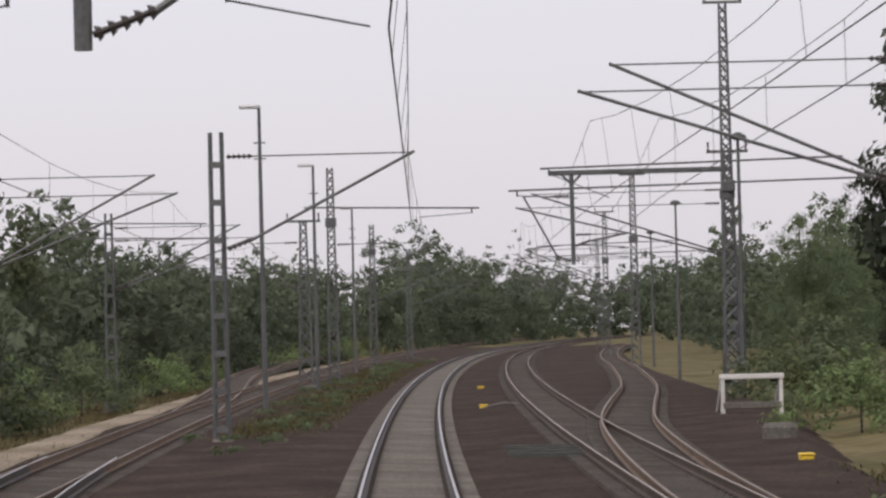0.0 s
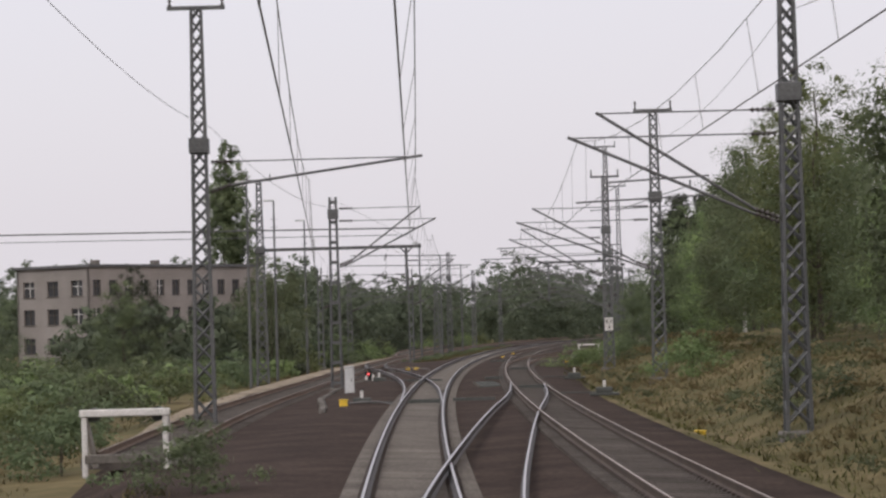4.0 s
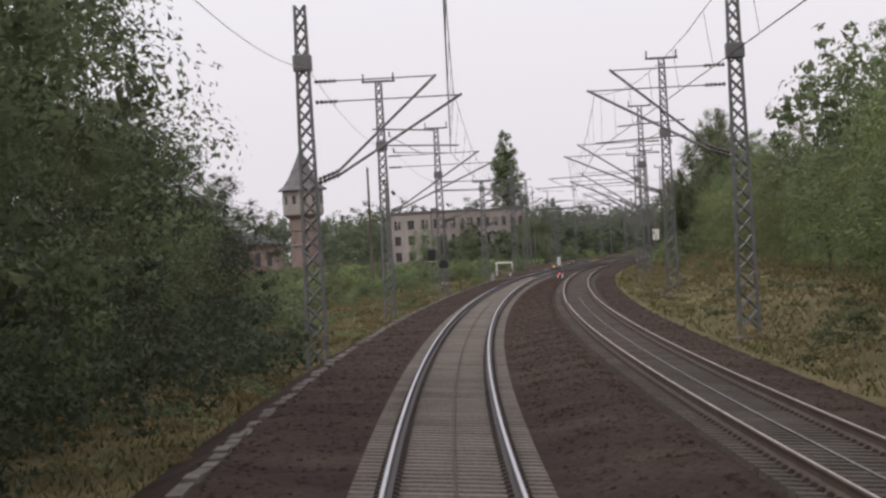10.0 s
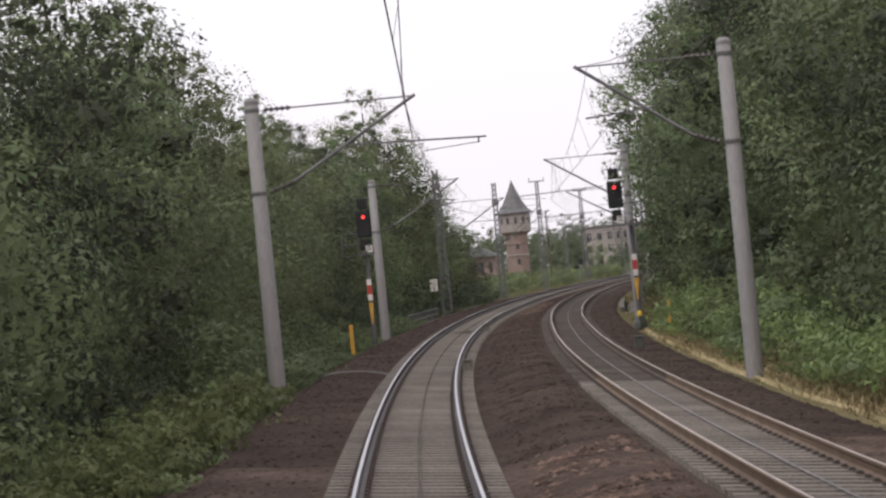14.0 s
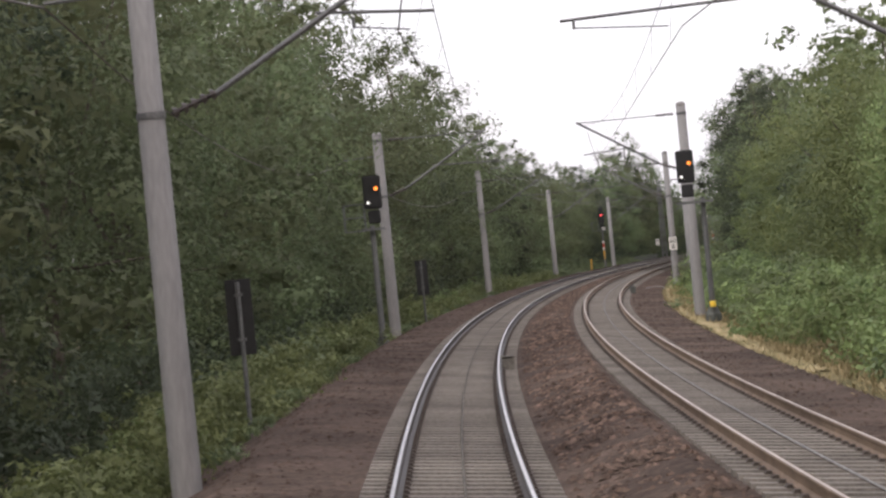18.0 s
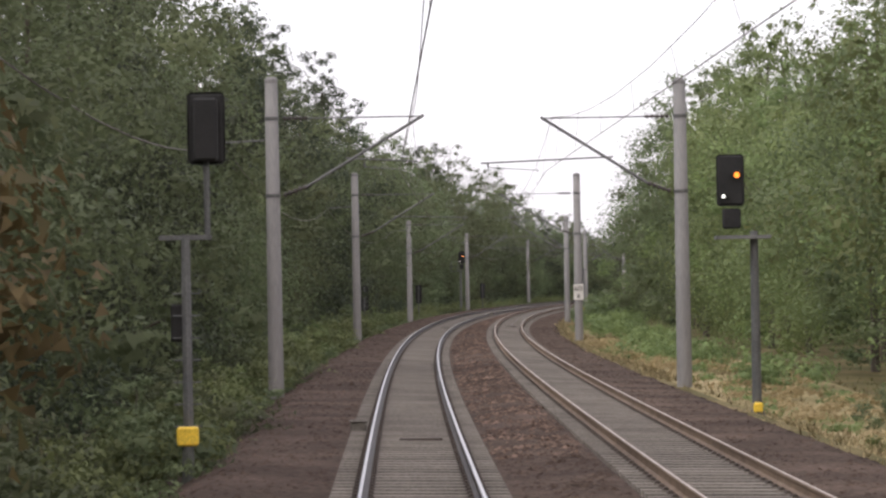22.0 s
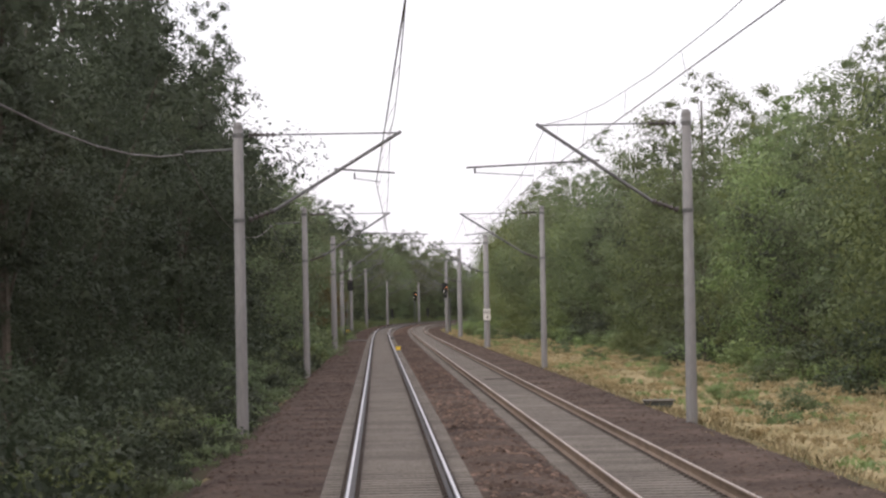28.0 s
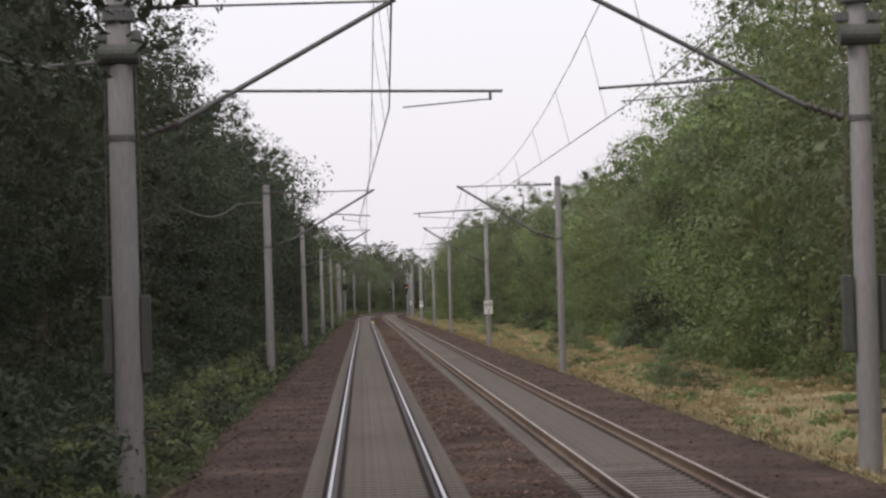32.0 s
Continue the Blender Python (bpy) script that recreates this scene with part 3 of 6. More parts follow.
def crib(s0, s1, mid, parent, mat):
    """Grey dusty stone between the sleepers."""
    s = np.arange(s0, s1, 0.9)
    off = np.array([-1.14, -1.02, -0.68, 0.0, 0.68, 1.02, 1.14])
    dz = np.array([-0.4, -0.235, -0.222, -0.235, -0.222, -0.235, -0.4]) - (0.01 if mat == "crib" else 0.06)
    l = mid(s)[:, None] + off[None] + (0.07 * np.sin(s * 1.7) + 0.05 * np.sin(s * 0.61))[:, None] * (np.abs(off) > 1)[None]
    v = place(np.broadcast_to(s[:, None], l.shape), l, dz[None] - off[None] * cant(s)[:, None] + 0.008 * np.sin(s * 2.3)[:, None]).reshape(-1, 3)
    idx = np.arange(l.size).reshape(l.shape)
    f = np.stack([idx[:-1, :-1], idx[:-1, 1:], idx[1:, 1:], idx[1:, :-1]], -1).reshape(-1, 4)
    raw("crib_stone", v, f, M[mat], parent, smooth=True)


def track(name, label, s0, s1, mid, head, own=(0, 0), sl=True):
    t = tagged(new(name), label, "railway track", "tracks", "structure")
    for off in (-0.75, 0.75):
        rail_strip(name, s0, s1, mid, off, head, t)
    if sl:
        sleepers(s0, s1, mid, t, own, "sleeper" if name in ("track_main", "track_second_wood") else "sleeper_dark")
        fastenings(max(s0, -220), s1, mid, t)
        crib(max(s0, -420), s1, mid, t, {"track_main": "crib", "track_second_wood": "crib_brown"}.get(name, "crib_dark"))
    return t


def along(*pts):
    a = np.array(pts)
    order = np.argsort(a[:, 0])
    a = a[order]

    def f(s):
        # smooth through the points
        s = np.asarray(s, float)
        i = np.clip(np.searchsorted(a[:, 0], s) - 1, 0, len(a) - 2)
        d = np.gradient(a[:, 1], a[:, 0])
        h = a[i + 1, 0] - a[i, 0]
        u = np.clip((s - a[i, 0]) / h, 0, 1)
        return (a[i, 1] * (1 + 2 * u) * (1 - u) ** 2 + a[i + 1, 1] * u * u * (3 - 2 * u) + h * (d[i] * u * (1 - u) ** 2 - d[i + 1] * u * u * (1 - u)))
    return f


track("track_main", "railway track with bright running rails on concrete sleepers", -700, 1404, lambda s: np.zeros_like(np.asarray(s, float)), M["shine"], (1240, 1404))
track("track_second", "parallel railway track with worn rails on dark oily sleepers", -700, 540, spacing, M["tan"])
track("track_second_wood", "parallel railway track with worn rails on pale concrete sleepers", 540, 1404, spacing, M["tan"], (1260, 1330))
left_mid = along((-700, -24), (-470, -14), (-276, -9.3), (-184, -8.0), (-100, -7.4), (-52, -6.85), (0, -6.45), (40, -6.5), (75, -6.6), (112, -6.25))
track("track_left", "old siding track on dull rails", -700, 109, left_mid, M["dull"])
track("track_left_branch", "old branch track leaving the siding on dull rails", -420, -96, along((-420, -25.6), (-292, -18.1), (-176, -12.2), (-126, -8.9), (-96, -7.4)), M["dull"])
track("track_crossover_left", "crossover track joining siding and main line", -62, 72, along((-62, -7.05), (-45, -6.4), (-5, -3.0), (19, -1.4), (45, -0.38), (72, 0.0)), M["shine"], sl=False)
track("track_crossover_right", "crossover track joining both main lines", 40, 174, along((40, 4.45), (60, 4.05), (84, 2.98), (107, 1.95), (135, 0.75), (156, 0.18), (174, 0.0)), M["shine"], sl=False)
track("track_right_siding", "siding track leaving towards a buffer stop", -400, -18, along((-400, 15.0), (-240, 12.2), (-160, 10.7), (-117, 8.8), (-98, 7.35), (-79, 5.95), (-60, 5.1), (-38, 4.55), (-18, 4.46)), M["dull"])


# ---- overhead line ----
def wire_span(s0, s1, lat0, lat1, zc0=5.5, zc1=5.5, zm0=7.32, zm1=7.32, sag=1.0, group="overhead wires", drops=7, lm0=0.0, lm1=0.0):
    n = 9
    t = thing("overhead_wire_span", "thin dark overhead contact wire with messenger wire and droppers", "overhead wire", group)
    u = np.linspace(0, 1, n)
    s = s0 + (s1 - s0) * u
    # supports carry the wire at their own lat; between them it runs straight
    p0, p1 = place(s0, lat0, 0), place(s1, lat1, 0)
    m0, m1 = place(s0, lm0, 0), place(s1, lm1, 0)
    base = p0[None] * (1 - u)[:, None] + p1[None] * u[:, None]
    top = m0[None] * (1 - u)[:, None] + m1[None] * u[:, None]
    zc = zc0 + (zc1 - zc0) * u
    zm = zm0 + (zm1 - zm0) * u - sag * 4 * u * (1 - u)
    for nm, line, zz, r in (("contact_wire", base, zc, 0.011), ("messenger_wire", top, zm, 0.008)):
        pts = line.copy()
        pts[:, 2] = zz * K
        tube_path(nm, pts, r * K, M["wire"], t)
    for i in range(drops):
        w = (i + 0.5) / drops
        q = p0 * (1 - w) + p1 * w
        za, zb = zc0 + (zc1 - zc0) * w, zm0 + (zm1 - zm0) * w - sag * 4 * w * (1 - w)
        q2 = m0 * (1 - w) + m1 * w
        tube_path("dropper", np.array([[q[0], q[1], za * K], [q2[0], q2[1], zb * K]]), 0.0045 * K, M["wire"], t)
    return t


def tube_path(name, pts, r, mat, parent, n=4):
    pts = np.asarray(pts, float)
    d = np.gradient(pts, axis=0)
    d /= np.linalg.norm(d, axis=1)[:, None] + 1e-9
    up = np.where(np.abs(d[:, 2:3]) > 0.9, np.array([[1.0, 0, 0]]), np.array([[0, 0, 1.0]]))
    a = np.cross(d, up)
    a /= np.linalg.norm(a, axis=1)[:, None]
    b = np.cross(a, d)
    ang = 2 * np.pi * np.arange(n) / n
    v = (pts[:, None] + r * (np.cos(ang)[None, :, None] * a[:, None] + np.sin(ang)[None, :, None] * b[:, None])).reshape(-1, 3)
    f = [(i * n + j, i * n + (j + 1) % n, (i + 1) * n + (j + 1) % n, (i + 1) * n + j) for i in range(len(pts) - 1) for j in range(n)]
    return raw(name, v, f, mat, parent)


def cantilever(t, side, reach, z_top, z_low, x0, long_arm, zc=5.5, stag=0.3, zr=6.05):
    """Bracket from a pole at local x0 towards the track (side +1: track lies at +x), reach metres away."""
    e = side * reach
    mx = x0 + e + side * 0.12                      # messenger seat
    part("top_tie", rod(B(), (x0 + side * 0.75, 0, z_top), (mx, 0, z_top), 0.022, n=6), M["tube"], t)
    part("tie_insulator", insulator(B(), (x0 + side * 0.12, 0, z_top), (x0 + side * 0.8, 0, z_top), 0.075), M["insul"], t)
    part("bracket_tube", rod(B(), (x0 + side * 0.7, 0, z_low + 0.42 * 0.5), (mx + side * 0.1, 0, z_top + 0.03), 0.042, n=8), M["tube"], t)
    part("bracket_insulator", insulator(B(), (x0 + side * 0.1, 0, z_low), (x0 + side * 0.75, 0, z_low + 0.24), 0.085), M["insul"], t)
    fr = (zr - z_low) / (z_top - z_low)
    jx = x0 + (mx - x0) * fr
    end = x0 + e + side * (1.9 if long_arm else 0.05)
    part("registration_arm", rod(B(), (jx, 0, zr), (end, 0, zr - 0.12), 0.026, n=6), M["tube"], t)
    cx = x0 + e + (side * stag if long_arm else -side * stag)
    hx = end - side * 0.2 if long_arm else jx + side * 0.5
    part("drop_bracket", rod(B(), (hx, 0, zr - 0.1), (hx, 0, zr - 0.26), 0.022, n=6), M["tube"], t)
    part("steady_arm", rod(B(), (hx, 0, zr - 0.24), (cx, 0, zc + 0.02), 0.012, n=5), M["tube"], t)


def concrete_mast(s, lat, base, top, track_lat, long_arm, feeder=False, r=0.2, tie=7.08):
    t = thing("catenary_mast", "round grey concrete mast carrying an overhead-line bracket", "catenary mast", "concrete masts", spot(s, lat))
    part("pole", lathe(B(), [(r, base - 0.6), (r * 0.99, base), (r * 0.8, top), (r * 0.5, top + 0.02)], 14), M["concrete"], t, smooth=True)
    part("pole_cap", lathe(B(), [(r * 0.82, top - 0.12), (r * 0.86, top - 0.02), (r * 0.5, top + 0.06)], 12), M["concrete"], t)
    side = 1 if track_lat > lat else -1
    reach = abs(track_lat - lat)
    for nm, z in (("upper_clamp", tie), ("lower_clamp", tie - 2.08)):
        rc = r * (1 - 0.2 * (z - base) / (top - base)) + 0.006
        part(nm, lathe(B(), [(rc, z - 0.05), (rc + 0.012, z - 0.045), (rc + 0.012, z + 0.045), (rc, z + 0.05)], 14), M["tube"], t)
    cantilever(t, side, reach, tie, tie - 2.08, side * r * 0.85, long_arm, zc=5.62, zr=5.98)
    if feeder:
        part("feeder_arm", rod(B(), (-side * r * 0.8, 0, 6.5), (-side * 1.3, 0, 6.45), 0.03, n=6), M["tube"], t)
    return t


def lattice_mast(s, lat, base, top, track_lat, arms=1, long_arm=True, wide=0.62, narrow=0.3, ladder=False, weights=False, crown=True, low=4.8, high=7.25, double=False):
    t = thing("lattice_mast", "grey galvanised steel lattice mast carrying overhead-line brackets", "catenary mast", "lattice masts", spot(s, lat))
    h = top - base
    hw = lambda z: 0.5 * (wide + (narrow - wide) * (z - base) / h)
    hd = (lambda z: 0.09) if ladder else hw
    for sx in (-1, 1):
        for sy in ((0,) if ladder else (-1, 1)):
            bm = B()
            rod(bm, (sx * hw(base - 0.3), sy * hd(base), base - 0.3), (sx * hw(top), sy * hd(top), top), 0.075 if ladder else 0.062, 0.06 if ladder else 0.05, n=4)
            part("leg", bm, M["steel"], t)
    bm = B()
    z, flip = base + 0.3, 1
    while z < top - 0.3:
        stepz = 1.0 if ladder else max(0.45, 2.1 * hw(z))
        z2 = min(top, z + stepz)
        if ladder:
            box(bm, -hw(z), -0.07, z, hw(z), 0.07, z + 0.16)
        else:
            for sy in (-1, 1):
                rod(bm, (-flip * hw(z), sy * hd(z), z), (flip * hw(z2), sy * hd(z2), z2), 0.03, n=4)
                rod(bm, (flip * hw(z), sy * hd(z), z), (-flip * hw(z2), sy * hd(z2), z2), 0.03, n=4)
            for sx in (-1, 1):
                rod(bm, (sx * hw(z), -flip * hd(z), z), (sx * hw(z2), flip * hd(z2), z2), 0.03, n=4)
        z, flip = z2, -flip
    tagged(part("bracing", bm, M["steel"], t), kind="stuff")
    part("footing", box(B(), -wide * 0.8, -wide * 0.7, base - 0.8, wide * 0.8, wide * 0.7, base + 0.12, 0.05), M["duct"], t, "concrete footing")
    side = 1 if track_lat > lat else -1
    if crown:
        part("crossarm", box(B(), -0.9, -0.06, top - 0.1, 0.9, 0.06, top + 0.02), M["steel"], t)
        for x in (-0.82, 0.82):
            part("post_insulator", insulator(B(), (x, 0, top), (x, 0, top + 0.4), 0.07, 3), M["insul"], t)
    for i in range(arms):
        cantilever(t, side, abs(track_lat - lat) - 0.12 - 0.75 * i, high + 0.62 * i, low + 0.12 * i, side * hw(6), long_arm, zr=5.85 + 0.5 * i)
    if top > 9:
        part("collar", box(B(), -hw(8) - 0.1, -hd(8) - 0.1, 8.2, hw(8) + 0.1, hd(8) + 0.1, 8.7, 0.03), M["steel"], t)
    if weights:
        disc = None
        for x in (-0.16, 0.24):
            for k in range(9):
                if disc is None:
                    disc = part("tension_weight", lathe(B(), [(0.165, 0), (0.185, 0.02), (0.185, 0.13), (0.165, 0.15)], 10), M["weight"], t, "round dark tension weight")
                    w = disc
                else:
                    w = new("tension_weight", disc.data)
                    w.parent = t
                w.location = (x * K, (-hd(3) - 0.25) * K, (2.3 + k * 0.16) * K)
            part("weight_cable", rod(B(), (x, -hd(3) - 0.25, 3.8), (x, -hd(7) - 0.1, 8.3), 0.014, n=4), M["wire"], t)
        part("guide_bar", rod(B(), (-wide * 0.9, -hd(1) - 0.25, 0.7), (wide * 0.9, -hd(1) - 0.25, 0.7), 0.05, n=5), M["steel"], t)
    return t


# long arm: the contact wire is pulled away from the mast, else towards it
def reach_of(i, side):
    return (i % 2 == 1) if side < 0 else (i % 2 == 0)


MAST_L = [(471, -3.6), (531, -3.7), (592, -3.9), (667, -3.6), (735, -3.7), (801, -3.6), (868, -3.7), (934, -3.6), (1003, -3.3), (1075, -3.5), (1134, -3.63), (1205, -3.7), (1266, -3.8), (1331, -4.0), (1398, -4.0)]
MAST_R = [(465, 8.2), (535, 7.8), (593, 7.95), (665, 7.8), (731, 7.8), (798, 7.65), (866, 7.5), (929, 7.6), (1000, 7.5), (1072, 7.35), (1136, 7.12), (1205, 7.3), (1267, 7.4), (1331, 7.85), (1398, 7.8)]


def mast_top(s, side):
    """Height of each concrete mast above the rails."""
    if side < 0:
        return float(np.interp(s, [471, 531, 592, 667, 735, 801, 934, 1003, 1075, 1268, 1331], [7.07, 7.3, 7.7, 7.33, 7.15, 8.15, 8.15, 7.6, 7.1, 7.1, 8.2]))
    return float(np.interp(s, [465, 535, 593, 665, 731, 798, 929, 1000, 1072, 1268, 1331], [7.85, 7.4, 7.75, 7.46, 7.4, 8.05, 8.1, 7.6, 7.1, 7.1, 8.2]))


def mast_tie(s, side):
    """Height of the bracket's upper tie on a concrete mast."""
    if s > 1300:
        return 7.35
    return 7.5 if s == 465 else min(mast_top(s, side) - 0.26, 7.08)


SIGNED = {593: ("60", "8"), 798: ("60", "6"), 1000: ("60", "4"), 1205: ("60", "2")}


def writing(text, size, x, y, z, mat, parent):
    """Each figure is a raised piece of its own on the board."""
    for k, ch in enumerate(text):
        cu = bpy.data.curves.new("digit", "FONT")
        cu.body, cu.size, cu.extrude, cu.align_x = ch, size * K, 0.004 * K, "CENTER"
        tmp = bpy.data.objects.new("digit", cu)
        me = bpy.data.meshes.new_from_object(tmp)
        bpy.data.objects.remove(tmp)
        bm = bmesh.new()
        bm.from_mesh(me)
        bmesh.ops.remove_doubles(bm, verts=bm.verts, dist=0.0005)
        bm.to_mesh(me)
        bm.free()
        me.materials.clear()
        me.materials.append(mat)
        ob = new("digit", me)
        ob.parent = parent
        ob.matrix_local = pose((x + (k - (len(text) - 1) / 2) * size * 0.56) * K, y * K, z * K, 90, 0, 0)


def distance_sign(s, lat, z, top, low, bracket=0.0):
    """Kilometre board facing the way the camera looks back from."""
    t = thing("distance_sign", "white kilometre board with black digits on a mast", "sign", "kilometre boards", spot(s, lat, z))
    part("board", box(B(), -0.25, 0, -0.4, 0.25, 0.02, 0.4, 0.008), M["white"], t)
    for txt, zz in ((top, 0.05), (low, -0.32)):
        writing(txt, 0.38, 0, -0.006, zz, M["black"], t)
    for zz in (-0.36, 0.36):
        part("bracket", box(B(), min(0, bracket) - 0.05, 0.02, zz - 0.02, max(0, bracket) + 0.05, 0.06, zz + 0.02), M["steel"], t)
    return t


for side, masts in ((-1, MAST_L), (1, MAST_R)):
    for i, (s, l) in enumerate(masts[:-1]):
        top = mast_top(s, side)
        tl = 0.0 if side < 0 else float(spacing(s))
        concrete_mast(s, l, float(ground_z(s, l)) , top, tl, reach_of(i, side), tie=mast_tie(s, side), feeder=side < 0 and s > 560, r=0.215 if s < 1010 else ((0.15 if side < 0 else 0.14) if s < 1260 else ((0.165 if side < 0 else 0.14) if s < 1300 else (0.24 if side < 0 else 0.2))))
        if s == 1331:
            t = thing("tension_weights", "dark tension weights hung beside a concrete mast", "tension weight", "mast weights", spot(s, l))
            for x in (-0.3, 0.3):
                part("weight", box(B(), x - 0.08, -0.1, 1.5, x + 0.08, 0.1, 2.75, 0.02), M["weight"], t)
                part("cable", rod(B(), (x, 0, 2.55), (x * 0.8, 0, 6.9), 0.014, n=5), M["wire"], t)
            part("yoke", box(B(), -0.36, -0.08, 6.82, 0.36, 0.08, 6.98, 0.02), M["steel"], t)
            part("pulley", rod(B(), (-0.32, -0.14, 6.6), (0.32, -0.14, 6.6), 0.17, n=14), M["weight"], t)
            part("upper_collar", lathe(B(), [(0.24, 7.12), (0.27, 7.14), (0.27, 7.3), (0.24, 7.32)], 14), M["steel"], t)
            part("guide", box(B(), -0.4, -0.06, 0.52, 0.4, 0.06, 0.6, 0.01), M["bark"], t)
        if side > 0 and s in SIGNED:
            distance_sign(s + 0.24, l, 2.0, *SIGNED[s])

LATTICE_L = [(408, -4.2, 9.6, 0), (345, -4.45, 10.2, 0), (276, -5.68, 12.0, 0), (211, -5.9, 12.1, 1), (152, -5.6, 9.2, 0), (84, -6.6, 12.8, 0)]
LATTICE_R = [(401, 8.85, 11.2, 0), (340, 9.0, 11.5, 0), (273, 9.8, 12.6, 0), (209.5, 9.8, 13.0, 0), (153, 9.5, 10.9, 2), (99, 9.9, 13.0, 0), (40, 10.6, 12.5, 0), (-5, 10.15, 11.8, 0), (-67, 12.0, 17.5, 0), (-132, 14.0, 17.3, 0)]
for i, (s, l, top, kind) in enumerate(LATTICE_L):
    lattice_mast(s, l, float(ground_z(s, l)), top, 0.0, 2 if 100 < s < 400 else 1, i % 2 == 0, low=7.0 if s < 100 else 4.8, high=7.95 if s < 100 else 7.25, weights=(kind == 1), wide=0.75 if kind == 1 else 0.6, crown=s < 300)
for i, (s, l, top, kind) in enumerate(LATTICE_R):
    lattice_mast(s, l, float(ground_z(s, l)), top, float(spacing(s)), 2 if s < 400 else 1, i % 2 == 0, ladder=(kind == 2), weights=(s in (209.5,)), low=5.1 if s > 0 else 5.6, high=7.4 if s > 0 else 8.0)
distance_sign(408.5, -4.95, 1.8, "61", "0", 0.5)
distance_sign(401.5, 9.7, 2.2, "61", "0", -0.5)
distance_sign(210.0, 10.55, 3.0, "61", "2", -0.5)
distance_sign(-4.3, 10.15, 2.62, "61", "4", 0.0)
# yard masts
lattice_mast(30, -4.85, float(ground_z(30, -4.85)), 9.3, 0.0, 2, True, ladder=True, wide=0.5, crown=False, low=5.8, high=8.1)
lattice_mast(-76, -5.0, float(ground_z(-76, -5)), 7.9, 0.0, 1, True, ladder=True, wide=0.34, crown=False)
lattice_mast(-155, -5.4, float(ground_z(-155, -5.4)), 11.4, 0.0, 1, False, wide=0.55, crown=False)
lattice_mast(-150, -6.6, float(ground_z(-150, -6.6)), 8.4, -9.0, 1, False, wide=0.7)
lattice_mast(-215, -6.0, float(ground_z(-215, -6)), 10.5, 0.0, 1, True, wide=0.55, crown=False)
lattice_mast(-280, -6.5, -0.5, 10.5, 0.0, 1, False, wide=0.55, crown=False)
lattice_mast(-200, 13.0, float(ground_z(-200, 13)), 13.0, 5.0, 2, False)
lattice_mast(-265, 12.5, -0.4, 13.0, 5.0, 2, True)
lattice_mast(-340, 12.0, -0.4, 12.5, 5.0, 1, True)
lattice_mast(-95, -14.5, -0.8, 8.6, -8.0, 2, True, ladder=True, wide=0.5, crown=False)
lattice_mast(-140, -15.5, -0.8, 8.6, -8.6, 2, False, ladder=True, wide=0.5, crown=False)


def beam_mast(s, lat, top, end, z_beam, post_lat, post_low, side, reach):
    """Lattice mast with a long cantilever beam from which a post with its bracket hangs."""
    lattice_mast(s, lat, float(ground_z(s, lat)), top, lat + (end - lat) * 2, 0, wide=0.8)
    t = thing("cantilever_beam", "long grey steel beam with a hanging bracket post", "overhead structure", "hanging brackets", spot(s, lat))
    e, p = end - lat, post_lat - lat
    part("beam", box(B(), min(0, e), -0.12, z_beam - 0.11, max(0, e), 0.12, z_beam + 0.11, 0.02), M["steel"], t)
    part("hanging_post", rod(B(), (p, 0, z_beam), (p, 0, post_low), 0.1, 0.09, n=8), M["steel"], t)
    bm = B()
    for q in (-1, 1):
        rod(bm, (p, 0, z_beam - 0.5), (p + q * 0.4, 0, z_beam - 0.1), 0.06, n=6)
    part("gusset", bm, M["steel"], t)
    cantilever(t, side, reach, z_beam - 1.0, post_low + 0.15, p, False)
    cantilever(t, -side, 2.2, 6.5, 6.0, p, False)


beam_mast(-28, -13.35, 13.4, -2.05, 8.45, -3.1, 5.35, 1, 3.1)
beam_mast(-125, 13.4, 10.0, 5.6, 9.2, 6.6, 5.2, -1, 1.9)

# wires over both running lines: the contact wire zigzags from bracket to bracket
SUP_L = [(-280, 0), (-215, 1), (-155, 0), (-76, 1), (-28, 0), (30, 1), (84, 0), (152, 0), (211, 1), (276, 1), (345, 0), (408, 1)] + [(s, int(reach_of(i, -1))) for i, (s, l) in enumerate(MAST_L)]
SUP_R = [(-340, 1), (-265, 1), (-200, 0), (-132, 1), (-67, 0), (-5, 1), (40, 0), (99, 1), (153, 0), (209.5, 1), (273, 0), (340, 1), (401, 0)] + [(s, int(reach_of(i, 1))) for i, (s, l) in enumerate(MAST_R)]
def zig(s, r):
    """How far the contact wire is pulled off the middle."""
    return (1 if r else -1) * (0.12 if s < 440 else 0.28)


def carried_at(s, k):
    """Height of the messenger wire at a support."""
    return 7.32 if s < 440 else mast_tie(s, 2 * k - 1) + 0.03


for k, sup in ((0, SUP_L), (1, SUP_R)):
    sgn = 1 if k == 0 else -1
    for (a, ra), (b, rb) in zip(sup, sup[1:]):
        ca, cb = (0.0, 0.0) if k == 0 else (float(spacing(a)), float(spacing(b)))
        wire_span(a, b, ca + sgn * zig(a, ra), cb + sgn * zig(b, rb), lm0=ca + sgn * 0.08, lm1=cb + sgn * 0.08, zm0=carried_at(a, k), zm1=carried_at(b, k), zc0=5.62 if a > 440 else 5.5, zc1=5.62 if b > 440 else 5.5, drops=8)
for a, b, la, lb in ((-280, -150, -9.6, -9.0), (-150, -95, -9.0, -8.2), (-95, -28, -8.2, -7.2), (-28, 30, -7.2, -6.0), (30, 84, -5.8, -3.2), (84, 152, -3.2, -1.2), (-132, -67, 7.2, 6.0), (-67, -5, 6.0, 5.0), (-200, -132, 9.4, 8.0)):
    wire_span(a, b, la, lb, lm0=la, lm1=lb, drops=7)
